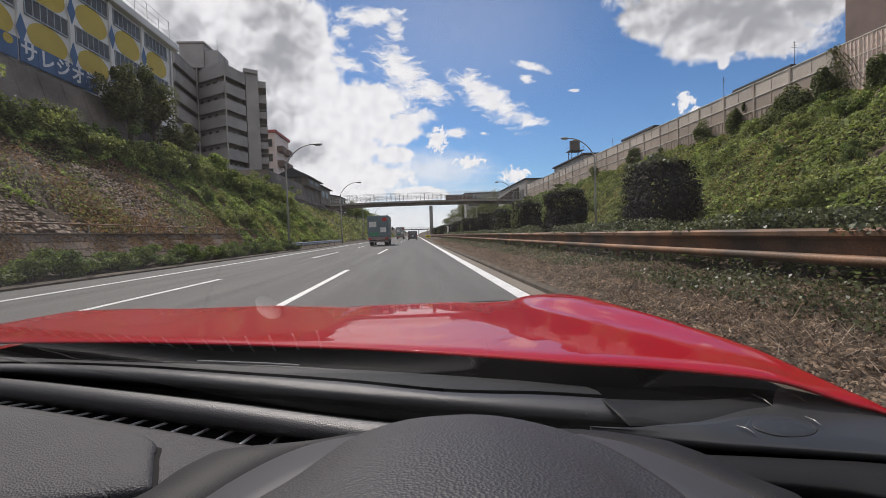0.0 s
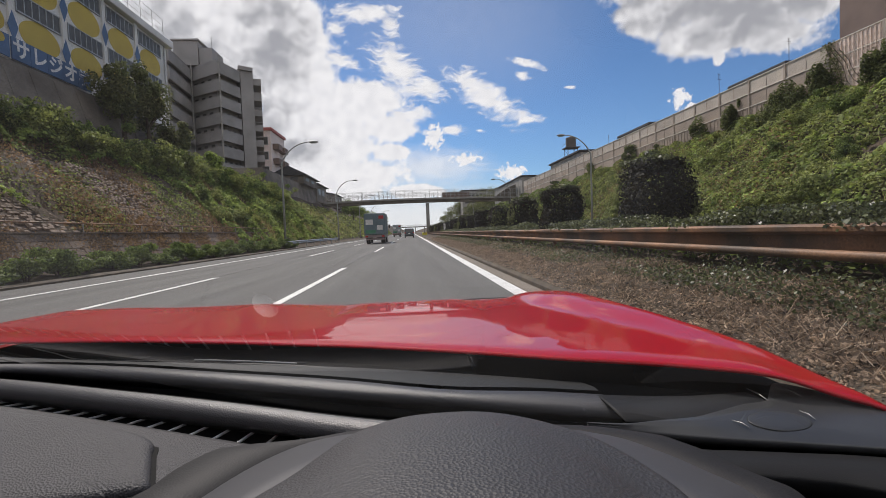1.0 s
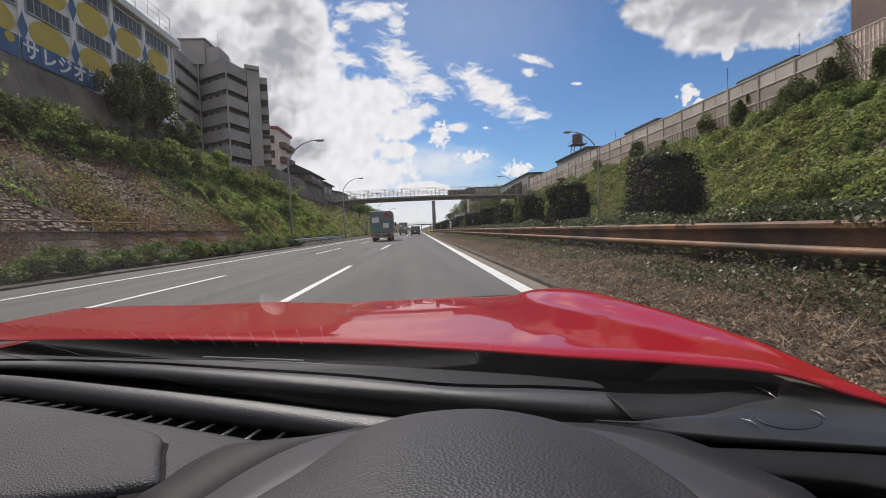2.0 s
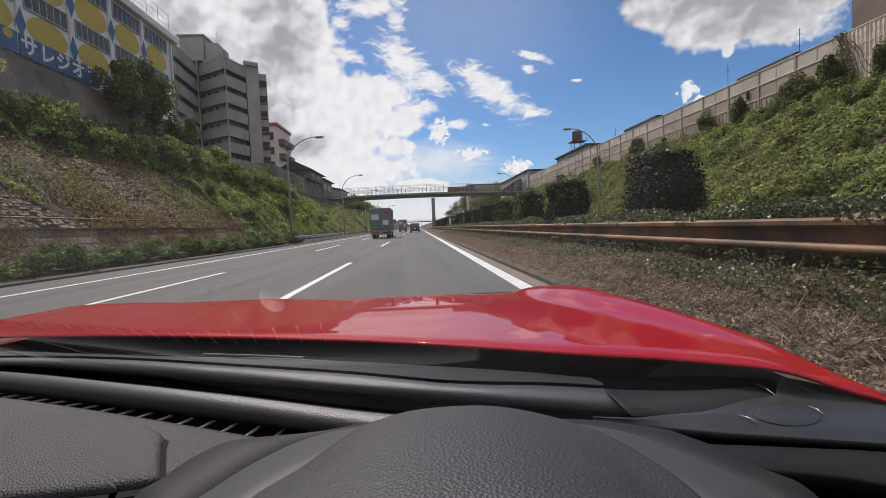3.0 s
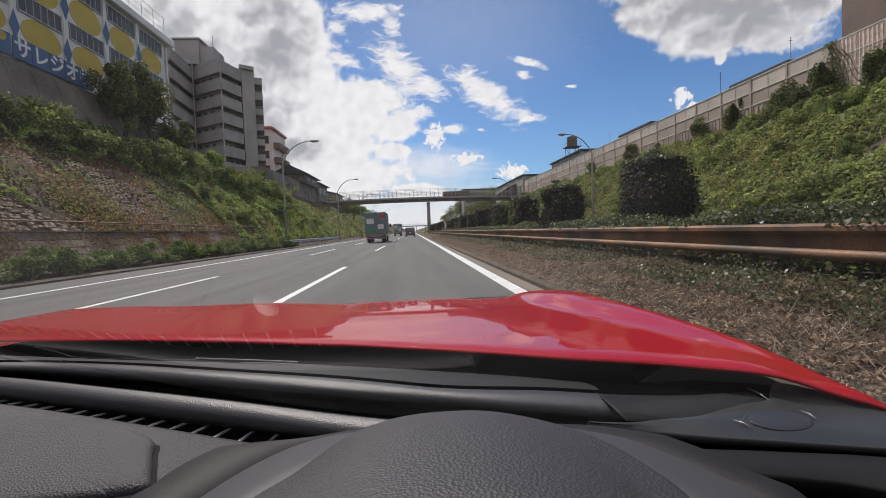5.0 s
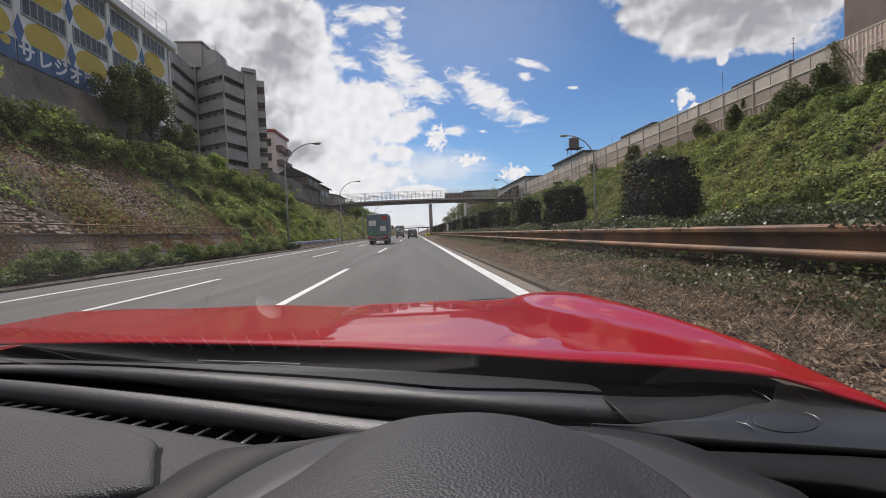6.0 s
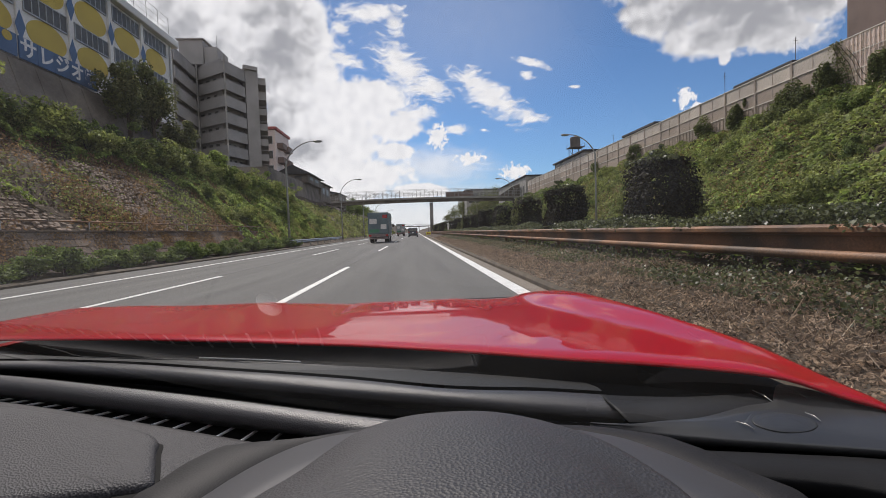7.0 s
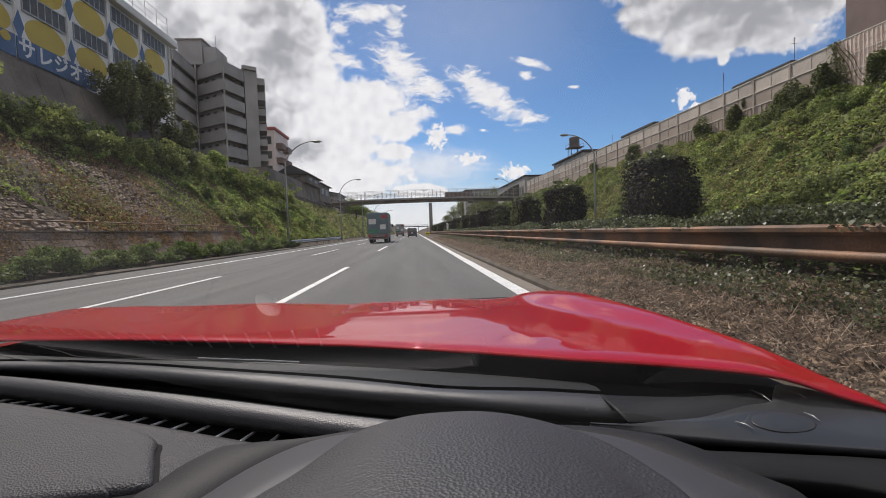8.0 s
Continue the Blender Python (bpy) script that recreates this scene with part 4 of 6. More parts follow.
# ---------------------------------------------------------------- footbridge
def footbridge(y, z, x0, x1, label, pier_x=(4.7,), rise=0.5):
    bridge = thing("footbridge", label, "footbridge")
    n = 24
    curve = [(x0 + (x1 - x0) * k / n, z + rise * (1 - (2 * k / n - 1) ** 2)) for k in range(n + 1)]
    bm = bmesh.new()
    prism(bm, [(a, b) for a, b in curve] + [(a, b - 0.8) for a, b in reversed(curve)], y + 0.6, y + 2.6)
    part("girder", bm, DARK_CONCRETE, bridge)
    bm = bmesh.new()
    prism(bm, [(a, b + 0.42) for a, b in curve] + [(a, b - 0.02) for a, b in reversed(curve)], y, y + 3.2)
    part("deck_edge", bm, CONCRETE, bridge, "lighter concrete deck edge")
    for side in (y + 0.1, y + 3.1):
        for zz in (0.75, 1.15, 1.55, 2.2):
            part("rail", tube(bmesh.new(), [(a, side, b + 0.4 + zz) for a, b in curve], 0.035, 6), FRAME, bridge)
        for k in range(2 * n + 1):
            a = x0 + (x1 - x0) * k / (2 * n)
            b = z + rise * (1 - (k / n - 1) ** 2)
            part("railing_post", blocks(((a - 0.04, side - 0.04, b + 0.4), (a + 0.04, side + 0.04, b + (2.62 if k % 2 == 0 else 1.97)))), FRAME, bridge)
    for x in pier_x:
        part("pier", tube(bmesh.new(), [(x, y + 1.6, -0.3), (x, y + 1.6, z - 0.5)], 0.48, 14), CONCRETE, bridge, smooth=True)
    for x in (x0, x1):
        part("abutment", blocks(((x - 3, y - 0.6, 3.0), (x + 3, y + 3.8, z - 1.0)), bevel=0.08), DARK_CONCRETE, bridge)
    return bridge


footbridge(125, 9.45, -25, 31, "long grey concrete footbridge with steel railings over the road")
screen = thing("bridge_screen", "brown solid screen fixed on the footbridge railing", "screen")
part("panel", blocks(((8.8, 125.28, 10.35), (16.4, 125.36, 11.7))), BROWN_WALL, screen)
part("panel", prism(bmesh.new(), [(23.5, 10.1), (29.6, 9.9), (29.6, 13.4), (27.5, 12.6)], 125.28, 125.40), DARK_CONCRETE, screen)
footbridge(560, 7.4, -40, 60, "distant pale bridge crossing the road", (4.7, 16), 0.2)
stairs = thing("channel_slab", "sloping concrete channel under the footbridge end", "channel")
bm = bmesh.new()
prism(bm, [(-20.6, 6.7), (-13.2, 0.0), (-13.2, 0.3), (-20.6, 7.1)], 120.5, 122.0)
part("slab", bm, DARK_CONCRETE, stairs)
for x, y, w, d, z, mat in ((22, 190, 16, 20, 17.5, CONCRETE), (36, 236, 18, 16, 17.5, WHITE_WALL), (-52, 300, 20, 16, 16, CONCRETE)):
    b = thing("building", "distant flat-roofed apartment block beyond the footbridge", "building")
    part("wall", blocks(((x, y, 4), (x + w, y + d, z)), bevel=0.05), mat, b)
    part("roof", blocks(((x - 0.4, y - 0.4, z), (x + w + 0.4, y + d + 0.4, z + 0.5))), ROOF, b)
    for f in range(2):
        part("window_band", blocks(((x + 1, y - 0.05, z - 2.2 - 3 * f), (x + w - 1, y + 0.05, z - 1.0 - 3 * f))), PANE, b)


# ---------------------------------------------------------------- left bank: wall and block revetment
bm = bmesh.new()
prism(bm, [(-14.6, -0.4), (-12.75, -0.4), (-14.0, 1.45), (-14.6, 1.45)], -10, 45)
foot = tagged(part("foot_wall", bm, FOOT_STONE), "low brown stone wall at the foot of the bank", "retaining wall", kind="structure")
part("coping", blocks(((-14.5, -10, 1.454), (-13.93, 45, 1.52)), bevel=0.02), FOOT_STONE, foot)
course = None
for row in range(6):
    for col in range(49):
        s = (row + 0.5) / 6
        y = -9 + 1.1 * col + 0.55 * (row % 2)
        if course is None:
            course = part("course_stone", blocks(((-0.02, -0.54, -0.17), (0.018, 0.54, 0.17)), bevel=0.018), FOOT_STONE, foot)
            ob = course
        else:
            ob = new("course_stone", course.data)
            ob.parent = foot
        ob.matrix_basis = pose(-12.75 - 1.25 * s + random.uniform(0, 0.02), y, -0.4 + 1.85 * s + 0.005, random.uniform(-1, 1), -34, 0)
pipe = thing("hand_rail", "thin grey rail along the top of the stone wall", "rail")
part("rail", tube(bmesh.new(), [(-14.05, -10, 1.9), (-14.05, 45, 1.9)], 0.03, 8), RUST_RAIL, pipe)
for k in range(13):
    part("post", tube(bmesh.new(), [(-14.05, -9 + 4.2 * k, 1.48), (-14.05, -9 + 4.2 * k, 1.9)], 0.025, 6), GALVANISED, pipe)

# ---------------------------------------------------------------- growth
rng = np.random.default_rng(7)


def on_slope(n, x0, x1, y0, y1, lift=0.1, cut=-2.0, size=3.0, near=1.0):
    """Places on the ground in a stretch of the plan, thinned out where the patchiness is low, denser towards low y."""
    x = rng.uniform(x0, x1, n)
    y = y0 + (y1 - y0) * rng.uniform(0, 1, n) ** near
    keep = wobble(x + 3.1, y + 1.7, size) + rng.normal(0, 0.25, n) > cut
    x, y = x[keep], y[keep]
    return np.stack([x, y, ground_z(x, y) + rng.uniform(0, 1, len(x)) ** 2 * lift], 1)


def on_billows(n, x0, x1, y0, y1, near=1.0, tall=0.75, size=1.05, cut=-0.45):
    """Places on the skin of low mounds of creeper, with hollows left open between them."""
    x = rng.uniform(x0, x1, n)
    y = y0 + (y1 - y0) * rng.uniform(0, 1, n) ** near
    mound = 0.6 * wobble(x * 1.1 + 5, y, size) + 0.4 * wobble(x + 2.3, y * 1.1 + 4, size * 0.42)
    keep = mound + rng.normal(0, 0.10, n) > cut
    x, y, mound = x[keep], y[keep], mound[keep]
    z = ground_z(x, y) + tall * np.clip(mound + 0.5, 0, None) + rng.normal(0, 0.05, len(x))
    return np.stack([x, y, z], 1)


def stuff(name, corners, mat, label, category):
    return tagged(quads(name, corners, mat), label, category, kind="stuff")


UP_R, UP_L = np.array([-0.6, 0, 0.8]), np.array([0.6, 0, 0.8])
p = on_billows(150000, 20.0, 29.8, 6, 75, 1.35, 0.98, 1.25, -0.5)
stuff("slope_weeds", leaf_corners(rng, p, UP_R, 0.20, 0.7, 0.7), LEAF_BRIGHT, "dense green weeds and creepers on the sunny bank", "weeds")
p = on_billows(34000, 20.0, 29.8, 6, 75, 1.35, 1.02, 1.25, -0.3)
p = p[wobble(p[:, 0] + 9, p[:, 1], 2.6) > 0.05]
stuff("dry_weeds", leaf_corners(rng, p, UP_R, 0.19, 0.9, 0.5), DRY, "browned weeds among the creepers", "weeds")
# brighter leaf colour on the swells only, painting their light against the hollows
p = on_billows(9000, 20.0, 29.8, 6, 45, 1.2, 1.04, 1.25, 0.02)
stuff("slope_weeds", leaf_corners(rng, p, UP_R, 0.30, 0.8, 0.75), LEAF_FRESH, "broad creeper leaves coloured brighter as the lit swells of the bank", "weeds")
p = on_slope(9000, 20.2, 29.8, 6, 75, 0.5, 0.15, 3.0, 1.3)
stuff("slope_grass", blade_corners(rng, p, 0.45, 0.03), GRASS, "yellowish green grass on the sunny bank", "grass")
p = on_billows(30000, 20.2, 29.8, 75, 260, 1.4, 0.9, 2.0)
stuff("slope_weeds", leaf_corners(rng, p, UP_R, 0.45), LEAF, "green growth on the bank farther along the road", "weeds")
p = on_slope(16000, 20.2, 29.8, -125, 6, 0.6, -0.5, 3.0)
stuff("slope_weeds", leaf_corners(rng, p, UP_R, 0.45), LEAF, "green growth on the bank already passed", "weeds")
p = on_slope(16000, -21.8, -13.4, -125, 4, 0.6, -0.5, 3.0)
stuff("bank_weeds", leaf_corners(rng, p, UP_L, 0.45), LEAF, "green creepers on the bank already passed", "weeds")
p = on_billows(70000, -21.8, -13.4, 37, 82, 1.15, 0.8, 1.3, -0.35)
stuff("bank_weeds", leaf_corners(rng, p, UP_L, 0.22, 0.7, 0.7), LEAF_FRESH, "green creepers and weeds on the shaded bank", "weeds")
p = on_slope(34000, -21.5, -14.2, 4, 42, 0.45, 0.05, 1.3)
stuff("bank_weeds", leaf_corners(rng, p, UP_L, 0.15), LEAF_BRIGHT, "patches of weeds growing between the blocks", "weeds")
p = on_slope(62000, -21.2, -14.2, 4, 50, 0.4, -0.12, 1.7)
stuff("dry_weeds", leaf_corners(rng, p, UP_L, 0.19, 1.0, 0.35), DRY, "dry orange-brown weeds on the block bank", "weeds")
p = on_slope(5000, -20.5, -14.2, 4, 36, 0.3, 0.0, 1.7)
stuff("dry_weeds", blade_corners(rng, p, 0.35, 0.02), STRAW, "pale dry stalks on the block bank", "weeds")
n = 26000
t = rng.uniform(0, 1, n) ** 0.6
y = rng.uniform(3, 45, n)
p = np.stack([-12.72 - 1.27 * t, y, -0.36 + 1.86 * t], 1)
p = p[wobble(p[:, 1] * 1.3, p[:, 2] * 2, 0.9) + rng.normal(0, 0.3, n) > 0.0]
stuff("wall_moss", leaf_corners(rng, p, np.array([0.9, 0, 0.4]), 0.12, 0.9, 0.35), DRY, "dry grass and moss in the joints of the low wall", "weeds")
p = on_slope(22000, -21, -13.4, 42, 110, 0.25, -0.3, 3.0, 1.2)
stuff("bank_grass", blade_corners(rng, p, 0.5, 0.035), GRASS, "long green and yellow grass on the bank", "grass")
p = on_slope(14000, -21.5, -13.2, 80, 300, 0.6, -0.5, 4.0)
stuff("bank_weeds", leaf_corners(rng, p, UP_L, 0.6), LEAF_BRIGHT, "green growth on the bank near the footbridge", "weeds")
p = on_billows(42000, -21.9, -19.3, 5, 62, 1.2, 1.25, 0.9, -0.4)
stuff("bank_creeper", leaf_corners(rng, p, UP_L, 0.24, 0.6, 0.75), LEAF_FRESH, "thick bright creeper hanging over the top of the bank", "creeper")
# a few trailing runners on the blocks
runner = []
for y0, lean in ((23.5, 0.5), (30.0, 0.9), (33.5, 0.6), (38.0, 0.4), (17.0, 0.7), (27.0, 0.3)):
    t = rng.uniform(0, 1, 420)
    x = -19.6 + 4.2 * t
    y = y0 + lean * 4 * t + rng.normal(0, 0.12 + 0.1 * (1 - t), 420)
    runner.append(np.stack([x, y, ground_z(x, y) + 0.16 + rng.uniform(0, 0.12, 420)], 1))
stuff("bank_creeper", leaf_corners(rng, np.concatenate(runner), UP_L, 0.15, 0.6, 0.7), LEAF_FRESH, "green runners trailing down over the blocks", "creeper")
# verge between kerb and rail
n = 16000
y = 1.0 + 50 * rng.uniform(0, 1, n) ** 2.0
x = 2.02 + np.abs(rng.normal(0.18, 0.14, n))
p = np.stack([x, y, np.interp(x, [2.0, 2.26, 2.34, 2.6], [0.145, 0.168, 0.155, 0.165]) + 0.004 + 0.01 * rng.uniform(0, 1, n)], 1)
stuff("kerb_litter", leaf_corners(rng, p, np.array([0, 0, 1.0]), 0.035, 0.7, 0.45), STRAW, "soil, chips and dry leaves strewn over the kerb", "litter")
p = on_slope(9000, 2.3, 4.2, -40, 1.0, 0.03, -0.6, 0.7)
stuff("dead_grass", blade_corners(rng, p, 0.24, 0.006, 2.0), STRAW, "matted dead grass on the verge already passed", "grass")
p = on_slope(9000, 3.2, 5.8, -40, 1.0, 0.2, -0.2, 0.8)
stuff("verge_ivy", leaf_corners(rng, p, np.array([-0.3, -0.2, 0.9]), 0.08, 0.7, 0.8), LEAF_IVY, "low ivy along the guard rail already passed", "ivy")
p = on_slope(14000, 2.45, 4.3, -9, 1.0, 0.05, -0.4, 0.5)
stuff("leaf_litter", leaf_corners(rng, p, np.array([-0.2, -0.2, 0.9]), 0.055, 1.1, 0.3), STRAW, "dry curled leaves on the verge beside the car", "litter")
p = on_slope(7000, 3.2, 4.25, -9, 1.0, 0.16, -0.1, 0.8)
stuff("verge_ivy", leaf_corners(rng, p, np.array([-0.3, -0.2, 0.9]), 0.045, 0.9, 0.7), LEAF_IVY, "low ivy under the guard rail beside the car", "ivy")
p = on_slope(26000, 3.2, 4.25, 1.0, 60, 0.16, -0.1, 0.8, 1.9)
stuff("verge_ivy", leaf_corners(rng, p, np.array([-0.3, -0.2, 0.9]), 0.045, 0.9, 0.7), LEAF_IVY, "low ivy creeping under the guard rail", "ivy")
p = on_slope(52000, 2.45, 4.3, 1.0, 60, 0.05, -0.4, 0.5, 2.0)
stuff("leaf_litter", leaf_corners(rng, p, np.array([-0.2, -0.2, 0.9]), 0.055, 1.1, 0.3), STRAW, "dry curled leaves and stalks littering the verge", "litter")
p = on_slope(12000, 2.3, 4.2, 1.0, 60, 0.04, -0.5, 0.5, 2.0)
stuff("dead_grass", blade_corners(rng, p, 0.17, 0.0042, 2.0), STRAW, "matted dead grass on the verge", "grass")
p = on_slope(4200, 2.4, 4.2, 1.0, 40, 0.03, 0.1, 1.1, 1.8)
stuff("dead_grass", blade_corners(rng, p, 0.13, 0.0045, 2.5), STALK, "loose pale stalks standing on the verge", "grass")
n = 60000
y = 1.0 + 70 * rng.uniform(0, 1, n) ** 1.8
x = 4.40 + np.abs(rng.normal(0.22, 0.26, n))
z = 0.58 + 0.48 * np.sqrt(np.clip(1 - ((x - 4.72) / 0.6) ** 2, 0, 1)) * rng.uniform(0.55, 1.12, n) + 0.07 * wobble(x, y, 0.6) + 0.10 * wobble(0.3 * x, y, 1.3)
keep = wobble(0.4 * x, y, 0.9) + rng.normal(0, 0.3, n) > -0.35
x, y, z = x[keep], y[keep], z[keep]
stuff("rail_ivy", leaf_corners(rng, np.stack([x, y, z], 1), np.array([-0.3, -0.2, 0.8]), 0.05, 0.9, 0.8), LEAF_IVY, "ivy climbing over the top of the guard rail", "ivy")
n = 5000
y = 1.5 + 50 * rng.uniform(0, 1, n) ** 1.7
keep = wobble(y, 0.3 * y, 0.55) > 0.25
y = y[keep]
p = np.stack([rng.uniform(4.14, 4.36, len(y)), y, 0.955 - 0.10 * rng.uniform(0, 1, len(y)) ** 2], 1)
stuff("ivy_spray", leaf_corners(rng, p, np.array([-0.5, -0.2, 0.7]), 0.05, 0.8, 0.8), LEAF_IVY, "sprays of ivy lying over the edge of the guard rail", "ivy")
n = 26000
p = np.stack([rng.uniform(4.35, 5.9, n), 1 + 70 * rng.uniform(0, 1, n) ** 1.7, rng.uniform(0.42, 0.82, n)], 1)
stuff("verge_weeds", leaf_corners(rng, p, np.array([-0.3, 0, 0.8]), 0.11), LEAF, "low weeds along the hedge", "weeds")


def clump_places(n, rx, ry, rz, lumps, seed, boxy=False):
    """Leaf places over the skin of an uneven crown made of several lumps."""
    r = np.random.default_rng(seed)
    d = r.normal(0, 1, (n, 3))
    d /= np.linalg.norm(d, axis=1, keepdims=True)
    if boxy:
        d = d / np.max(np.abs(d), axis=1, keepdims=True) ** 0.85
        d *= (r.uniform(0.72, 1.0, n) ** 0.5)[:, None]
        p = d * (rx, ry, rz)
        p += 0.07 * np.sin(p[:, ::-1] * 5 + seed)
        return p, d
    c = r.normal(0, 0.46, (lumps, 3)) * (rx, ry, rz)
    pick = r.integers(0, lumps, n)
    s = r.uniform(0.20, 0.55, lumps)[pick][:, None]
    p = c[pick] + d * s * (rx, ry, rz) * (r.uniform(0.2, 1.15, n) ** 0.45)[:, None]
    return p, d


def shrub_mesh(seed, size, leaf, n, boxy=False, lumps=20):
    r = np.random.default_rng(seed + 50)
    p, d = clump_places(n, *size, lumps, seed, boxy)
    p[:, 2] -= p[:, 2].min()
    return leaf_corners(r, p, d + np.array([0, 0, 0.4]), leaf)


def shrub_stems(parent, tall, spread, count=4, r0=0.04):
    for k in range(count):
        a = 2 * math.pi * k / count + 0.4
        part("stem", tube(bmesh.new(), [(0.05 * math.cos(a), 0.05 * math.sin(a), -0.3), (0.4 * spread * math.cos(a), 0.4 * spread * math.sin(a), tall * 0.4), (spread * math.cos(a), spread * math.sin(a), tall * 0.8)], [r0, r0 * 0.7, r0 * 0.3], 6), BARK, parent)


# clipped hedge bushes in the median
hedge = None
for k in range(-21, 22):
    y = 9.7 + 5.85 * (k - 1) - (0.9 if k == 0 else 0)
    if k == 11:
        continue
    m = pose(5.35 + 0.08 * math.sin(k * 2.3), y, 0.33, 0, 0, 90 * (k % 4)) @ Matrix.Diagonal((1 + 0.06 * math.sin(k), 1 + 0.06 * math.cos(k * 1.7), 1 + 0.08 * math.sin(k * 3.1), 1))
    if hedge is None:
        hedge = thing("hedge_bush", "dark clipped block-shaped bush in the median", "bush", "median bushes")
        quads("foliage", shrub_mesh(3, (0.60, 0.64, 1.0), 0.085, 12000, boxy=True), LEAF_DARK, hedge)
        top = shrub_mesh(4, (0.55, 0.6, 0.16), 0.085, 1500)
        top[:, 2] += 1.82
        quads("creeper", top, LEAF_IVY, hedge, "ivy trailing over the top of the bush")
        flank = shrub_mesh(6, (0.60, 0.16, 0.75), 0.11, 900)
        flank[:, 1] -= 0.60
        flank[:, 2] += 0.25
        quads("creeper", flank, LEAF_OLIVE, hedge, "green creeper climbing one side of the bush")
        for j in range(7):
            a = 0.9 * j
            part("twig", tube(bmesh.new(), [(0.55 * math.cos(a), 0.55 * math.sin(a), 0.05), (0.72 * math.cos(a), 0.72 * math.sin(a), 0.28 + 0.03 * j), (0.80 * math.cos(a + 0.3), 0.80 * math.sin(a + 0.3), 0.42 + 0.04 * j)], [0.007, 0.006, 0.003], 5), STALK, hedge, "bare pale twig")
        shrub_stems(hedge, 1.8, 0.4)
        hedge.matrix_basis = m
    else:
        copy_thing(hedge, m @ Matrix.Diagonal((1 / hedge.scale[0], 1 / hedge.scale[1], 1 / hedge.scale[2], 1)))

cabinet = thing("control_cabinet", "weathered white roadside cabinet with a sloped lid", "cabinet")
cabinet.location = (5.4, 68.2, 0.3)
part("body", blocks(((-0.5, -0.45, -0.1), (0.5, 0.45, 1.7)), bevel=0.02), WHITE_WALL, cabinet)
part("lid", prism(bmesh.new(), [(-0.58, 1.7), (0.58, 1.7), (0.58, 2.05), (-0.58, 1.82)], -0.52, 0.52), WHITE_WALL, cabinet)
part("door", blocks(((-0.40, -0.475, 0.15), (0.40, -0.455, 1.55)), bevel=0.008), WHITE_WALL, cabinet)
phone = thing("emergency_phone_pole", "grey steel pole with a telephone sign and a red disc", "sign pole")
phone.location = (-12.5, 8.0, -0.1)
part("pole", tube(bmesh.new(), [(0, 0, -0.3), (0, 0, 6.8)], [0.11, 0.08], 10), POLE, phone, smooth=True)
part("arm", tube(bmesh.new(), [(0, 0, 6.4), (2.2, 0, 6.7)], 0.04, 8), POLE, phone)
plate = part("telephone_sign", blocks(((0.25, -0.09, 3.3), (0.95, -0.06, 4.2)), bevel=0.01), LETTER, phone)
part("symbol", tube(bmesh.new(), [(0.52, -0.10, 4.0), (0.45, -0.10, 3.75), (0.52, -0.10, 3.5), (0.72, -0.10, 3.45)], 0.06, 6), BLACK, plate)
part("red_disc", tube(bmesh.new(), [(1.1, -0.10, 4.9), (1.1, -0.06, 4.9)], 0.34, 24), LAMP_RED, phone)
part("bracket", tube(bmesh.new(), [(0, 0, 4.5), (1.1, 0, 4.5), (1.1, -0.04, 4.9)], 0.03, 6), POLE, phone)
part("call_box", blocks(((-0.2, -0.3, 0.3), (0.2, -0.08, 1.0)), bevel=0.02), GALVANISED, phone)
message = thing("message_sign", "dark box-shaped message sign on a steel post", "road sign")
message.location = (20.2, -84, 0.8)
part("post", tube(bmesh.new(), [(0, 0, -0.6), (0, 0, 6.2)], 0.14, 10), POLE, message, smooth=True)
part("case", blocks(((-3.2, -0.25, 4.2), (-0.3, 0.25, 6.0)), bevel=0.04), BLACK, message)
part("bracket", blocks(((-0.4, -0.08, 4.6), (0.1, 0.08, 4.75)), ((-0.4, -0.08, 5.5), (0.1, 0.08, 5.65))), POLE, message)

# loose shrubs along the top of the left bank, and at its foot
SHRUBS = []
for seed, size, mat, label in ((11, (1.5, 1.8, 1.2), LEAF_BRIGHT, "wild green shrub at the top of the bank"), (12, (1.6, 1.6, 1.3), LEAF, "dark green shrub at the top of the bank"), (13, (1.2, 1.6, 0.9), LEAF_BRIGHT, "leafy light green shrub on the bank")):
    s = thing("shrub", label, "shrub", "shrubs on the bank")
    quads("foliage", shrub_mesh(seed, size, 0.24, 3200), mat, s)
    shrub_stems(s, 1.2, 0.6)
    SHRUBS.append(s)
spots = []
for k in range(52):
    spots.append((-20.7 + 0.4 * math.sin(k * 1.9), 7 + 1.35 * k, 0.84 + 0.14 * math.sin(k * 2.7)))
for k in range(14):
    spots.append((-17.5 + 2.6 * math.sin(k * 2.2), 39 + 2.6 * k, 0.62 + 0.2 * math.sin(k * 1.3)))
pick = random.Random(5)
for k in range(110):
    spots.append((pick.uniform(20.6, 29.3), pick.uniform(9, 70), pick.uniform(0.22, 0.5)))
for k in range(26):
    spots.append((pick.uniform(-19.5, -14.5), pick.uniform(36, 80), pick.uniform(0.3, 0.55)))
for k in range(12):
    spots.append((24 + 3.6 * math.sin(k * 2.6), 14 + 4.4 * k, 0.65 + 0.2 * math.sin(k * 1.1)))
for k, (x, y, s) in enumerate(spots):
    m = pose(x, y, float(ground_z(x, y)) - 0.15, 0, 0, 47 * k)
    source = SHRUBS[k % 3]
    if k < 3:
        source.matrix_basis = m
    else:
        copy_thing(source, m @ Matrix.Diagonal((s, s, s, 1)))
low = thing("low_bush", "low green bush at the roadside", "bush", "roadside bushes")
quads("foliage", shrub_mesh(21, (0.52, 1.1, 0.42), 0.11, 3400), LEAF, low)
shrub_stems(low, 0.5, 0.3)
low.matrix_basis = pose(-12.55, 6, -0.12)
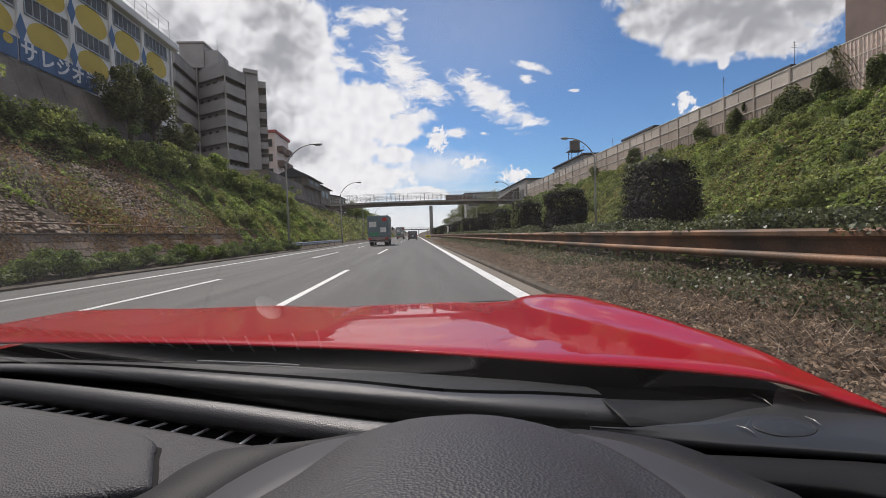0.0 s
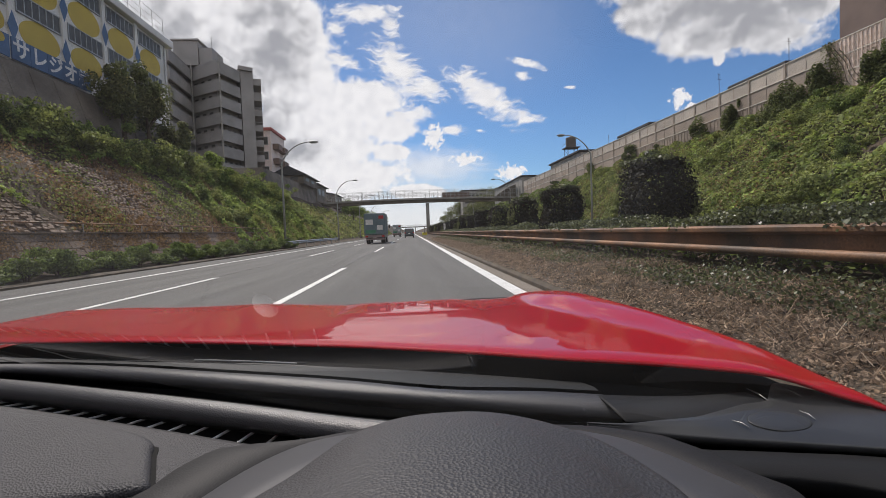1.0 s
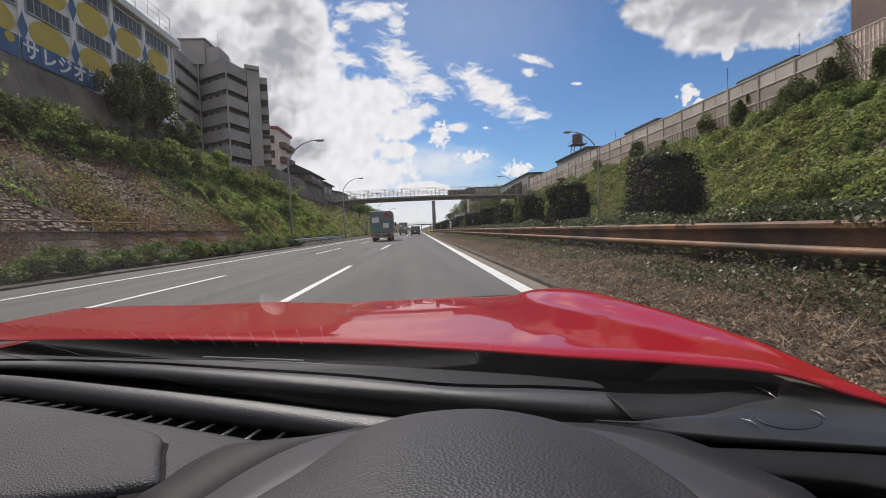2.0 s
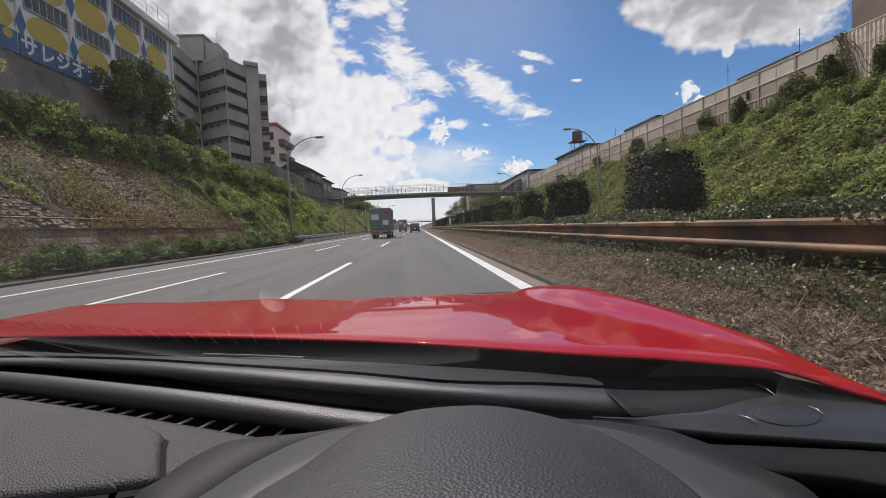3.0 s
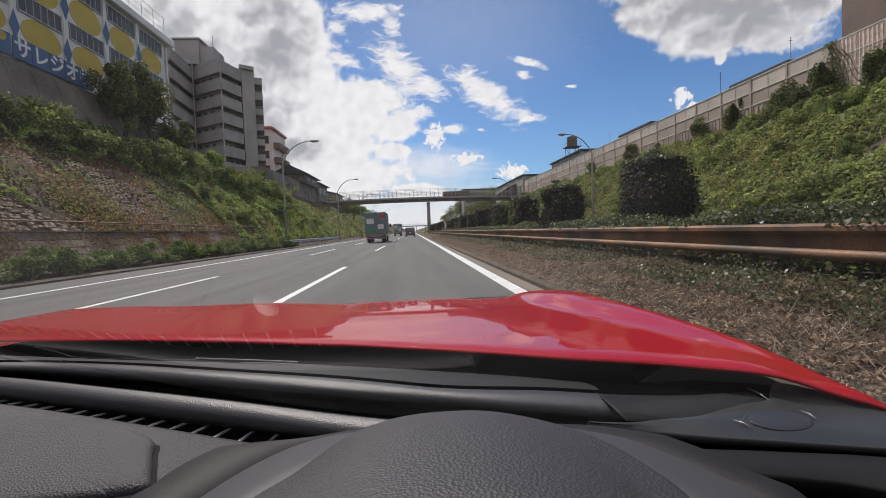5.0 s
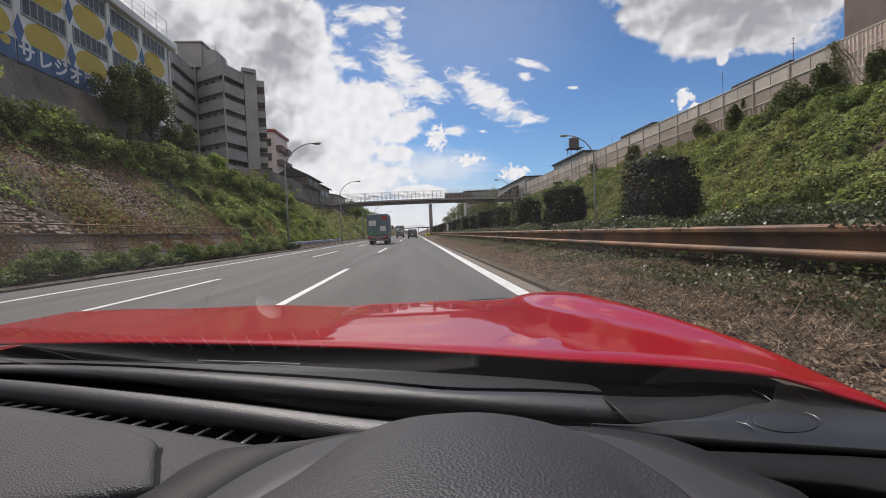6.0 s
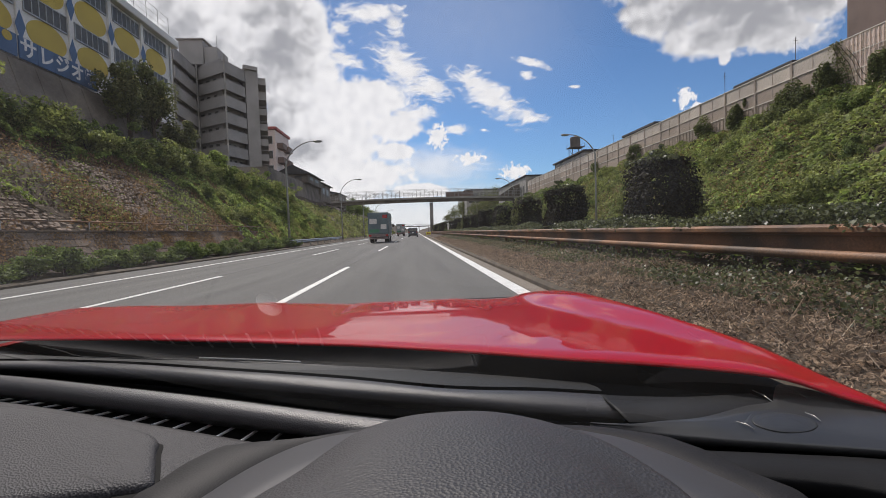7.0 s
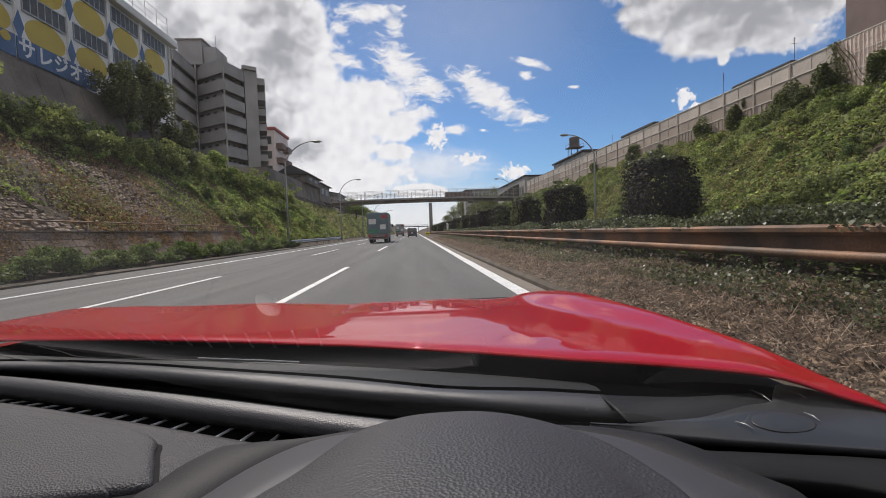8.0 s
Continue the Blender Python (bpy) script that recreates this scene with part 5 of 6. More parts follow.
for k in range(1, 28):
    y = 6 + 1.55 * k
    copy_thing(low, pose(-12.55 + 0.12 * math.sin(k * 1.3), y, -0.14, 0, 0, 180 * (k % 2)) @ Matrix.Diagonal((1, 1, 0.9 + 0.3 * math.sin(k * 2.1), 1)))

# growth that climbs the barrier
for k, (y, z, w, h) in enumerate(((44.4, 8.2, 1.6, 2.3), (39.6, 8.3, 0.8, 2.4), (34.9, 8.0, 2.1, 2.5), (32.2, 8.3, 1.2, 1.7), (30.5, 8.2, 0.6, 2.4), (59, 8.2, 1.4, 2.2), (53, 8.4, 1.0, 1.5), (26.6, 7.6, 0.8, 2.7), (72, 8.7, 2.0, 2.0))):
    c = thing("climber", "dark green creeper climbing the noise barrier", "creeper", "creepers on the barrier")
    c.location = (29.65, y, z - 0.3)
    quads("foliage", shrub_mesh(40 + k, (0.8, w * 1.0, h * 0.66), 0.18, 7000), LEAF_CLIMBER, c)
    part("stem", tube(bmesh.new(), [(0, 0, -0.6), (0.1, 0.1, h * 0.4), (0.15, -0.1, h * 0.8)], [0.05, 0.04, 0.02], 6), BARK, c)


vine = thing("vine", "bare brown vine stems hanging across the lattice barrier", "vine")
for k in range(4):
    a, b = Vector((29.84, 30.6 - 0.35 * k, 13.2 - 0.25 * k)), Vector((29.80, 28.6 - 0.5 * k, 8.6))
    line = [a.lerp(b, s / 8) + Vector((0, 0.10 * math.sin(s * 1.3 + k), 0.05 * math.sin(s * 2 + k))) for s in range(9)]
    part("stem", tube(bmesh.new(), line, [0.024 - 0.0015 * s for s in range(9)], 6), BARK, vine)
rv = np.random.default_rng(77)
p = np.stack([rv.uniform(29.7, 29.85, 700), rv.normal(30.4, 0.35, 700), rv.uniform(8.5, 13.3, 700)], 1)
p[:, 1] -= (13.3 - p[:, 2]) * 0.25
quads("foliage", leaf_corners(rv, p, np.array([-0.9, 0, 0.3]), 0.16), LEAF_OLIVE, vine)


def tree(x, y, z, tall, crown, seed, mat, label):
    t = thing("tree", label, "tree")
    t.location = (x, y, z)
    r = random.Random(seed)
    part("trunk", tube(bmesh.new(), [(0, 0, -0.5), (0.1, 0.05, tall * 0.3), (0.05, -0.1, tall * 0.6), (0.2, 0.1, tall * 0.9)], [0.2, 0.16, 0.11, 0.04], 8), BARK, t, smooth=True)
    for k in range(6):
        a = r.uniform(0, 6.28)
        h = tall * r.uniform(0.35, 0.7)
        part("limb", tube(bmesh.new(), [(0.05, 0, h), (crown * 0.35 * math.cos(a), crown * 0.35 * math.sin(a), h + 0.6), (crown * 0.8 * math.cos(a), crown * 0.8 * math.sin(a), h + 1.1)], [0.07, 0.05, 0.02], 6), BARK, t)
    c = shrub_mesh(seed, (crown, crown * 1.05, tall * 0.42), 0.24, 9000, lumps=38)
    c[:, 2] += tall * 0.22
    quads("crown", c, mat, t)
    return t


tree(-22.3, 37.4, 8.6, 4.4, 1.35, 61, LEAF_OLIVE, "dark leafy tree in front of the school wall")
tree(-22.2, 40.6, 8.4, 5.0, 1.2, 62, LEAF_OLIVE, "dense dark tree by the school corner")
tree(-21.6, 44.0, 7.6, 3.2, 1.4, 63, LEAF_OLIVE, "dark green tree beside the retaining wall")
tree(-21.5, 49.5, 7.0, 2.4, 1.5, 64, LEAF_FRESH, "spreading green tree at the top of the bank")
for k in range(11):
    tree(-14.8 - 2.6 * (k % 3), -118 + 4.2 * k, 0.8 + 2.2 * (k % 3), 8.5 + (k % 4), 3.4, 110 + k, LEAF if k % 2 else LEAF_DARK, "tall dark leafy tree on the roadside bank")
for k in range(10):
    tree(22 + 6 * (k % 3), 150 + 17 * k, 4 + 1.8 * (k % 3), 6 + (k % 4), 3.6, 70 + k, LEAF_OLIVE, "distant green tree beyond the footbridge")
for k in range(8):
    tree(-19 - 5 * (k % 3), 150 + 22 * k, 5.5 + 1.2 * (k % 3), 5 + (k % 3), 3.4, 90 + k, LEAF, "distant green tree on the far bank")


# ---------------------------------------------------------------- other vehicles
def wheel(parent, x, y, r, w):
    """A tyre on its rim, the axle across the road."""
    bm = bmesh.new()
    turn = Matrix.Translation((x, y, r)) @ Matrix.Rotation(math.pi / 2, 4, "Y")
    bmesh.ops.create_cone(bm, cap_ends=True, segments=24, radius1=r, radius2=r, depth=w, matrix=turn)
    bmesh.ops.bevel(bm, geom=[e for e in bm.edges if len(e.link_faces) == 2 and e.calc_face_angle() > 0.8], offset=0.03, segments=2, affect="EDGES")
    t = part("wheel", bm, RUBBER, parent)
    bm = bmesh.new()
    bmesh.ops.create_cone(bm, cap_ends=True, segments=20, radius1=r * 0.6, radius2=r * 0.6, depth=w + 0.015, matrix=turn)
    part("rim", bm, ALLOY, t)


def truck(x, y, label, box_mat):
    t = thing("box_truck", label, "truck")
    t.location = (x, y, x * CROSSFALL)
    part("box_body", blocks(((-1.08, 0, 0.95), (1.08, 5.6, 3.2)), bevel=0.04), box_mat, t)
    part("rear_door", blocks(((-1.02, -0.05, 1.0), (-0.01, 0.0, 3.14)), bevel=0.012), box_mat, t)
    part("rear_door", blocks(((0.01, -0.05, 1.0), (1.02, 0.0, 3.14)), bevel=0.012), box_mat, t)
    part("notice", blocks(((-0.9, -0.062, 2.0), (-0.15, -0.052, 2.55))), WHITE_WALL, t, "pale panel on the door")
    part("notice", blocks(((0.25, -0.062, 1.45), (0.85, -0.052, 1.95))), WHITE_WALL, t, "pale panel on the door")
    part("notice", blocks(((0.45, -0.062, 2.6), (0.95, -0.052, 2.95))), LAMP_RED, t, "reddish panel on the door")
    part("notice", blocks(((-0.95, -0.062, 1.10), (0.1, -0.052, 1.45))), SIGN_GREEN, t, "green band on the door")
    part("tail_board", blocks(((-1.02, -0.03, 0.66), (1.02, 0.03, 0.94)), bevel=0.015), TRUCK_REAR, t, "faded pinkish grey tail board")
    part("chassis", blocks(((-0.45, 0.1, 0.55), (0.45, 7.2, 0.93))), BLACK, t)
    part("bumper", blocks(((-1.0, 0.05, 0.42), (1.0, 0.2, 0.58)), bevel=0.02), TRUCK_REAR, t)
    for s in (-1, 1):
        part("tail_lamp", blocks(((s * 0.86 - 0.14, -0.05, 0.70), (s * 0.86 + 0.14, 0.0, 0.88)), bevel=0.015), LAMP_RED, t)
        part("mud_flap", blocks(((s * 0.78 - 0.2, 0.9, 0.15), (s * 0.78 + 0.2, 0.93, 0.6))), BLACK, t)
        wheel(t, s * 0.78, 1.5, 0.37, 0.42)
        wheel(t, s * 0.85, 6.2, 0.37, 0.24)
        part("mirror", blocks(((s * 1.2 - 0.08, 7.0, 1.7), (s * 1.2 + 0.08, 7.1, 2.1)), ((min(s * 0.95, s * 1.2), 7.03, 2.05), (max(s * 0.95, s * 1.2), 7.07, 2.1))), BLACK, t)
    part("number_plate", blocks(((-0.2, 0.03, 0.64), (0.2, 0.055, 0.80))), WHITE_WALL, t)
    part("cab", blocks(((-1.0, 5.75, 0.6), (1.0, 7.4, 2.4)), bevel=0.08), WHITE_WALL, t)
    part("axle_tank", blocks(((0.5, 2.6, 0.45), (0.95, 3.6, 0.85)), bevel=0.04), GALVANISED, t)
    return t


def small_van(x, y, label, mat):
    v = thing("car", label, "car")
    v.location = (x, y, x * CROSSFALL)
    body = [(0, 0.35), (0.02, 0.95), (0.12, 1.05), (0.35, 1.62), (0.6, 1.72), (2.4, 1.70), (3.1, 1.1), (3.9, 0.92), (4.05, 0.6), (4.0, 0.3), (0.05, 0.28)]
    bm = bmesh.new()
    prism(bm, body, -0.84, 0.84, axis="x")
    bmesh.ops.bevel(bm, geom=[e for e in bm.edges if abs(e.verts[0].co.x - e.verts[1].co.x) < 0.01], offset=0.08, segments=3, affect="EDGES")
    part("body", bm, mat, v, smooth=False)
    part("rear_window", prism(bmesh.new(), [(0.10, 1.09), (0.31, 1.55), (0.36, 1.55), (0.16, 1.09)], -0.66, 0.66, axis="x"), PANE, v)
    part("bumper", blocks(((-0.8, -0.08, 0.36), (0.8, 0.06, 0.62)), bevel=0.04), mat, v)
    part("number_plate", blocks(((-0.17, -0.03, 0.72), (0.17, -0.005, 0.88))), WHITE_WALL, v)
    for s in (-1, 1):
        part("tail_lamp", blocks(((s * 0.72 - 0.1, -0.03, 0.82), (s * 0.72 + 0.1, 0.12, 1.02)), bevel=0.02), LAMP_RED, v)
        part("side_window", blocks(((min(s * 0.80, s * 0.846), 0.6, 1.1), (max(s * 0.80, s * 0.846), 2.5, 1.55)), bevel=0.01), PANE, v)
        wheel(v, s * 0.76, 0.8, 0.31, 0.2)
        wheel(v, s * 0.76, 3.2, 0.31, 0.2)
    return v


truck(-3.85, 47.5, "teal box truck with pale panels on its doors", TEAL)
truck(-3.9, 120, "grey box truck far ahead in the lane", TRUCK_GREY)
small_van(-0.45, 82, "dark compact car ahead in the lane", DARK_PAINT)
small_van(-0.6, 150, "small dark car far ahead", DARK_PAINT)
arrow = thing("arrow_sign", "yellow warning board with a red arrow beside the kerb", "sign")
part("board", blocks(((2.0, 85, 0.35), (2.9, 85.05, 0.85)), bevel=0.01), SIGN_YELLOW, arrow)
part("arrow", prism(bmesh.new(), [(2.1, 0.6), (2.35, 0.75), (2.35, 0.66), (2.8, 0.66), (2.8, 0.54), (2.35, 0.54), (2.35, 0.45)], 84.98, 84.996), LAMP_RED, arrow)
part("stand", tube(bmesh.new(), [(2.45, 85.03, 0.0), (2.45, 85.03, 0.5)], 0.025, 6), GALVANISED, arrow)


# ---------------------------------------------------------------- the car that carries the camera
car = thing("red_car", "red car seen from its dashboard with a glossy bonnet", "car")
HOOD_EDGE = [(-1.40, 1.235, 0.757), (-1.22, 1.215, 0.758), (-1.039, 1.192, 0.759), (-0.845, 1.156, 0.759), (-0.651, 1.108, 0.761), (-0.425, 1.031, 0.764), (-0.257, 0.958, 0.769), (-0.132, 0.906, 0.772), (-0.04, 0.859, 0.775), (0.111, 0.775, 0.78), (0.236, 0.697, 0.785), (0.344, 0.638, 0.789), (0.431, 0.578, 0.792), (0.485, 0.542, 0.787), (0.532, 0.507, 0.772), (0.585, 0.462, 0.768)]
edge_line = smooth_line(HOOD_EDGE, 400)


def hood_z(x, y):
    z = 0.79 - 0.06 * (y - 0.78) - 0.0102 * np.clip(y - 0.78, 0, None) ** 2 - 0.35 * np.clip(y - 1.75, 0, None) ** 2
    swell = np.interp(y, [0.45, 0.55, 0.7, 0.81, 1.02, 1.44, 1.64, 1.86, 2.2], [-0.035, -0.023, 0.001, 0.009, 0.020, 0.034, 0.031, 0.021, 0.02])
    crest = 0.498 - 0.075 * np.clip((y - 0.9) / 0.6, 0, 1)
    z = z + swell / (1 + np.exp(-(x - crest) / 0.017)) - 1.2 * np.clip(x - 0.55, 0, None) ** 1.2
    z = z + 0.024 * np.clip((-0.22 - x) / 0.4, 0, 1) * np.clip((y - 1.05) / 0.8, 0, 1.2)
    z = z + 0.010 * np.clip((y - 1.0) / 0.8, 0, 1) / (1 + np.exp((x + 1.04) / 0.05)) - 1.2 * np.clip(-1.32 - x, 0, None) ** 1.2
    bulge = 1 / (1 + np.exp(-(x + 0.24) / 0.012)) / (1 + np.exp((x - 0.20) / 0.012))
    return z + 0.007 * bulge * np.clip((y - 1.0) / 0.4, 0, 1)


u = np.linspace(-1.36, 0.585, 140)
near = np.interp(u, edge_line[:, 0], edge_line[:, 1])
rows_v = np.linspace(0, 1, 60) ** 1.2
hx = np.repeat(u[None], len(rows_v), 0)
hy = near[None] + (2.20 - near[None]) * rows_v[:, None]
hz = hood_z(hx, hy)
drop = np.clip(1 - rows_v / 0.02, 0, 1)[:, None]
hz = hz - 0.006 * drop
ids = np.arange(hx.size).reshape(hx.shape)
me = bpy.data.meshes.new("bonnet")
me.from_pydata(np.stack([hx, hy, hz], -1).reshape(-1, 3).tolist(), [], np.stack([ids[:-1, :-1], ids[:-1, 1:], ids[1:, 1:], ids[1:, :-1]], -1).reshape(-1, 4).tolist())
thicken(finish("bonnet", me, RED, car, "glossy red bonnet with raised fenders", smooth=True), 0.004)
for s, x in ((-1, -1.34), (1, 0.56)):
    bm = bmesh.new()
    prism(bm, [(2.2, 0.30), (2.2, 0.60), (1.9, 0.66), (1.0, 0.70), (0.45, 0.66), (-1.7, 0.78), (-1.75, 0.35), (-1.35, 0.30), (-1.25, 0.62), (-0.75, 0.62), (-0.65, 0.25), (1.10, 0.25), (1.2, 0.62), (1.7, 0.62), (1.8, 0.30)], min(x, x + 0.05 * s), max(x, x + 0.05 * s), axis="x")
    part("side_panel", bm, RED, car)
    wheel(car, x - 0.12 * s, 1.45, 0.32, 0.21)
    wheel(car, x - 0.12 * s, -1.0, 0.32, 0.21)
part("plenum_panel", blocks(((-1.22, 0.62, 0.66), (0.545, 1.95, 0.70)), ((0.12, 0.62, 0.685), (0.555, 1.30, 0.715)), ((0.40, 0.46, 0.70), (0.575, 0.80, 0.738))), BLACK, car)
part("front_bumper", blocks(((-1.38, 2.18, 0.22), (0.605, 2.34, 0.62)), bevel=0.06), RED, car)
part("rear_panel", blocks(((-1.38, -1.88, 0.3), (0.605, -1.7, 0.95)), bevel=0.06), RED, car)
part("floor_pan", blocks(((-1.22, -1.7, 0.20), (0.51, 2.15, 0.26))), BLACK, car)
part("roof", blocks(((-1.08, -1.45, 1.17), (0.40, -0.16, 1.215)), bevel=0.02), RED, car)
part("headlining", blocks(((-1.06, -1.43, 1.147), (0.38, -0.15, 1.166))), COWL, car)
for a, b in (((-1.24, 1.0, 0.76), (-1.08, -0.17, 1.175)), ((0.56, 0.33, 0.78), (0.43, -0.17, 1.175)), ((-1.24, -1.68, 0.8), (-1.07, -1.42, 1.175)), ((0.54, -1.68, 0.8), (0.40, -1.42, 1.175)), ((-1.24, -0.75, 0.8), (-1.07, -0.75, 1.175)), ((0.54, -0.75, 0.8), (0.40, -0.75, 1.175))):
    part("pillar", tube(bmesh.new(), [a, b], 0.035, 8), COWL, car)
for x in (-1.245, 0.535):
    part("door_panel", blocks(((x, -1.6, 0.30), (x + 0.045, 0.40 if x > 0 else 0.95, 0.80 if x < 0 else 0.86)), bevel=0.015), COWL, car)
part("rear_bulkhead", blocks(((-1.2, -1.68, 0.26), (0.5, -1.6, 1.0))), COWL, car)

for x in (-1.20, 0.30):
    part("headlamp", blocks(((x, 2.30, 0.46), (x + 0.22, 2.355, 0.57)), bevel=0.02), FRAME, car)
    part("tail_lamp", blocks(((x, -1.90, 0.62), (x + 0.22, -1.86, 0.78)), bevel=0.015), LAMP_RED, car)
for sill_x, top_x in ((-1.33, -1.10), (0.575, 0.42)):
    part("roof_rail", tube(bmesh.new(), [(top_x, -0.17, 1.178), (top_x, -0.8, 1.190), (top_x, -1.42, 1.178)], 0.03, 8), RED, car, smooth=True)
    part("belt_rail", tube(bmesh.new(), [(sill_x, 0.34 if sill_x > 0 else 0.95, 0.775), (sill_x, -0.7, 0.795), (sill_x, -1.68, 0.80)], 0.03, 8), RED, car, smooth=True)
    for y0, y1, t0, t1 in ((0.20, -0.72, -0.20, -0.72), (-0.78, -1.62, -0.78, -1.40)):
        bm = bmesh.new()
        corners = [(sill_x, y0, 0.81), (sill_x, y1, 0.81), (top_x, t1, 1.16), (top_x, t0, 1.16)]
        inner, outer = [bm.verts.new(c) for c in corners], [bm.verts.new((x + (0.005 if sill_x > 0 else -0.005), y, z)) for x, y, z in corners]
        bm.faces.new(inner[::-1])
        bm.faces.new(outer)
        for i in range(4):
            bm.faces.new((inner[i], inner[(i + 1) % 4], outer[(i + 1) % 4], outer[i]))
        bmesh.ops.recalc_face_normals(bm, faces=bm.faces)
        part("side_window", bm, GLASS, car).visible_shadow = False
bm = bmesh.new()
prism(bm, [(-1.70, 0.94), (-1.44, 1.16), (-1.445, 1.166), (-1.706, 0.945)], -1.06, 0.38, axis="x")
part("rear_window", bm, GLASS, car).visible_shadow = False

# windscreen, swept up and back over the dashboard
GLASS_FOOT = [(-1.22, 1.162, 0.7713), (-0.98, 1.032, 0.7713), (-0.682, 0.887, 0.7723), (-0.446, 0.762, 0.7763), (-0.253, 0.662, 0.7793), (-0.095, 0.594, 0.7813), (0.06, 0.547, 0.7763), (0.2, 0.527, 0.7683), (0.35, 0.502, 0.7613), (0.48, 0.462, 0.7563), (0.56, 0.382, 0.7563)]
screen_lines = []
for s in np.linspace(-0.22, 1, 13):
    line = []
    for x, y, z in GLASS_FOOT:
        top = Vector((-1.07 + (x + 1.22) * 1.47 / 1.78, -0.16 + 0.05 * (1 - ((x + 0.35) / 0.92) ** 2), 1.163))
        line.append(tuple(Vector((x, y, z)) * (1 - float(s)) + top * float(s) + Vector((0, 0.01, 0.014)) * math.sin(math.pi * s)))
    screen_lines.append(line)
screen = part("windscreen", loft(screen_lines, 60), SCREEN_GLASS, car, "clear laminated windscreen", smooth=True)
screen.visible_shadow = False

# scuttle under the windscreen with its wipers
part("scuttle", loft([[(x, y + 0.03, z - 0.04) for x, y, z in HOOD_EDGE], [(x, y - 0.02, z - 0.06) for x, y, z in HOOD_EDGE], [(x * 0.98, y - 0.08, z - 0.07) for x, y, z in HOOD_EDGE]], 60), BLACK, car, smooth=True)
wiper = part("wiper", tube(bmesh.new(), smooth_line([(-0.70, 0.945, 0.748), (-0.40, 0.905, 0.752), (-0.20, 0.85, 0.752), (0.02, 0.755, 0.750)], 20).tolist(), 0.006, 8), SMOOTH_BLACK, car, smooth=True)
# alloy tube added where the wiper shows a highlight line
part("blade_glint", tube(bmesh.new(), smooth_line([(-0.4421, 0.9231, 0.7625), (-0.3733, 0.902, 0.7625), (-0.3013, 0.8805, 0.7625), (-0.2254, 0.8549, 0.7625)], 20).tolist(), 0.0014, 6), ALLOY, wiper, "thin bright tube drawn as the highlight line on the wiper")
part("blade_tail", tube(bmesh.new(), smooth_line([(-0.8942, 1.1101, 0.761), (-0.796, 1.0458, 0.761), (-0.7045, 0.9831, 0.761), (-0.5561, 0.9422, 0.761), (-0.4388, 0.9158, 0.761)], 20).tolist(), 0.0009, 6), TRIM_GREY, wiper)
part("pivot_cap", tube(bmesh.new(), [(0.02, 0.755, 0.735), (0.02, 0.755, 0.758)], [0.022, 0.016], 14), SMOOTH_BLACK, car)

# dashboard
A0 = [(-1.12, 1.123, 0.757), (-0.851, 1.043, 0.757), (-0.588, 0.964, 0.757), (-0.34, 0.899, 0.757), (-0.129, 0.835, 0.757), (0.038, 0.774, 0.757), (0.172, 0.72, 0.757), (0.257, 0.681, 0.757), (0.4, 0.62, 0.752), (0.5, 0.53, 0.75), (0.54, 0.45, 0.75)]
A1 = [(-1.12, 1.00, 0.765), (-0.851, 0.972, 0.765), (-0.588, 0.907, 0.765), (-0.34, 0.819, 0.765), (-0.129, 0.741, 0.765), (0.038, 0.667, 0.765), (0.172, 0.635, 0.765), (0.257, 0.607, 0.765)]
A2 = [(-1.12, 1.01, 0.74), (-0.862, 0.983, 0.74), (-0.584, 0.898, 0.74), (-0.337, 0.808, 0.74), (-0.127, 0.727, 0.74), (0.037, 0.663, 0.74), (0.167, 0.619, 0.74), (0.275, 0.581, 0.74)]


def shifted(line, dx=0.0, dy=0.0, dz=0.0):
    return [(x + dx, y + dy, z + dz) for x, y, z in line]


dash = part("dashboard", loft([shifted(A0, dz=-0.03), shifted(A0, dy=-0.12, dz=-0.05), [(x, 0.62 - 0.25 * x, 0.69) for x in (-1.2, -0.8, -0.4, 0.0, 0.3, 0.54)], [(x, 0.30, 0.68) for x in (-1.2, -0.8, -0.4, 0.0, 0.3, 0.54)], [(x, 0.12, 0.60) for x in (-1.2, -0.8, -0.4, 0.0, 0.3, 0.54)], [(x, 0.10, 0.30) for x in (-1.2, -0.8, -0.4, 0.0, 0.3, 0.54)]], 40), BLACK, car, "black grained dashboard with layered pads", smooth=True)
# shelf and pad built in place of the screen's frit band reflecting the dash
part("frit_shelf", loft([shifted(A0[:8], dz=-0.002), [tuple(Vector(a).lerp(Vector(b), 0.6) + Vector((0, 0, 0.002))) for a, b in zip(A0[:8], A1)], shifted(A1, dy=0.012, dz=-0.001)], 60), SMOOTH_BLACK, dash, smooth=True)
thicken(part("mirrored_pad", loft([shifted(A1, dy=0.003, dz=-0.006), shifted(A1, dy=-0.003, dz=-0.001), shifted(A1, dy=-0.016, dz=-0.002), shifted(A1, dy=-0.034, dz=-0.006), shifted(A2, dy=-0.028, dz=0.010), shifted(A2, dy=-0.012, dz=0.0), shifted(A2, dy=0.02, dz=-0.02)], 70), DASH, dash, smooth=True), 0.004)
B1 = [(-0.98, 0.875, 0.785), (-0.682, 0.778, 0.785), (-0.446, 0.685, 0.785), (-0.253, 0.605, 0.785), (-0.095, 0.535, 0.785), (-0.03, 0.509, 0.785), (0.06, 0.470, 0.785)]
B2 = [(-0.98, 0.885, 0.745), (-0.699, 0.794, 0.745), (-0.457, 0.697, 0.745), (-0.261, 0.619, 0.745), (-0.138, 0.572, 0.745), (-0.029, 0.533, 0.745), (0.07, 0.49, 0.745)]
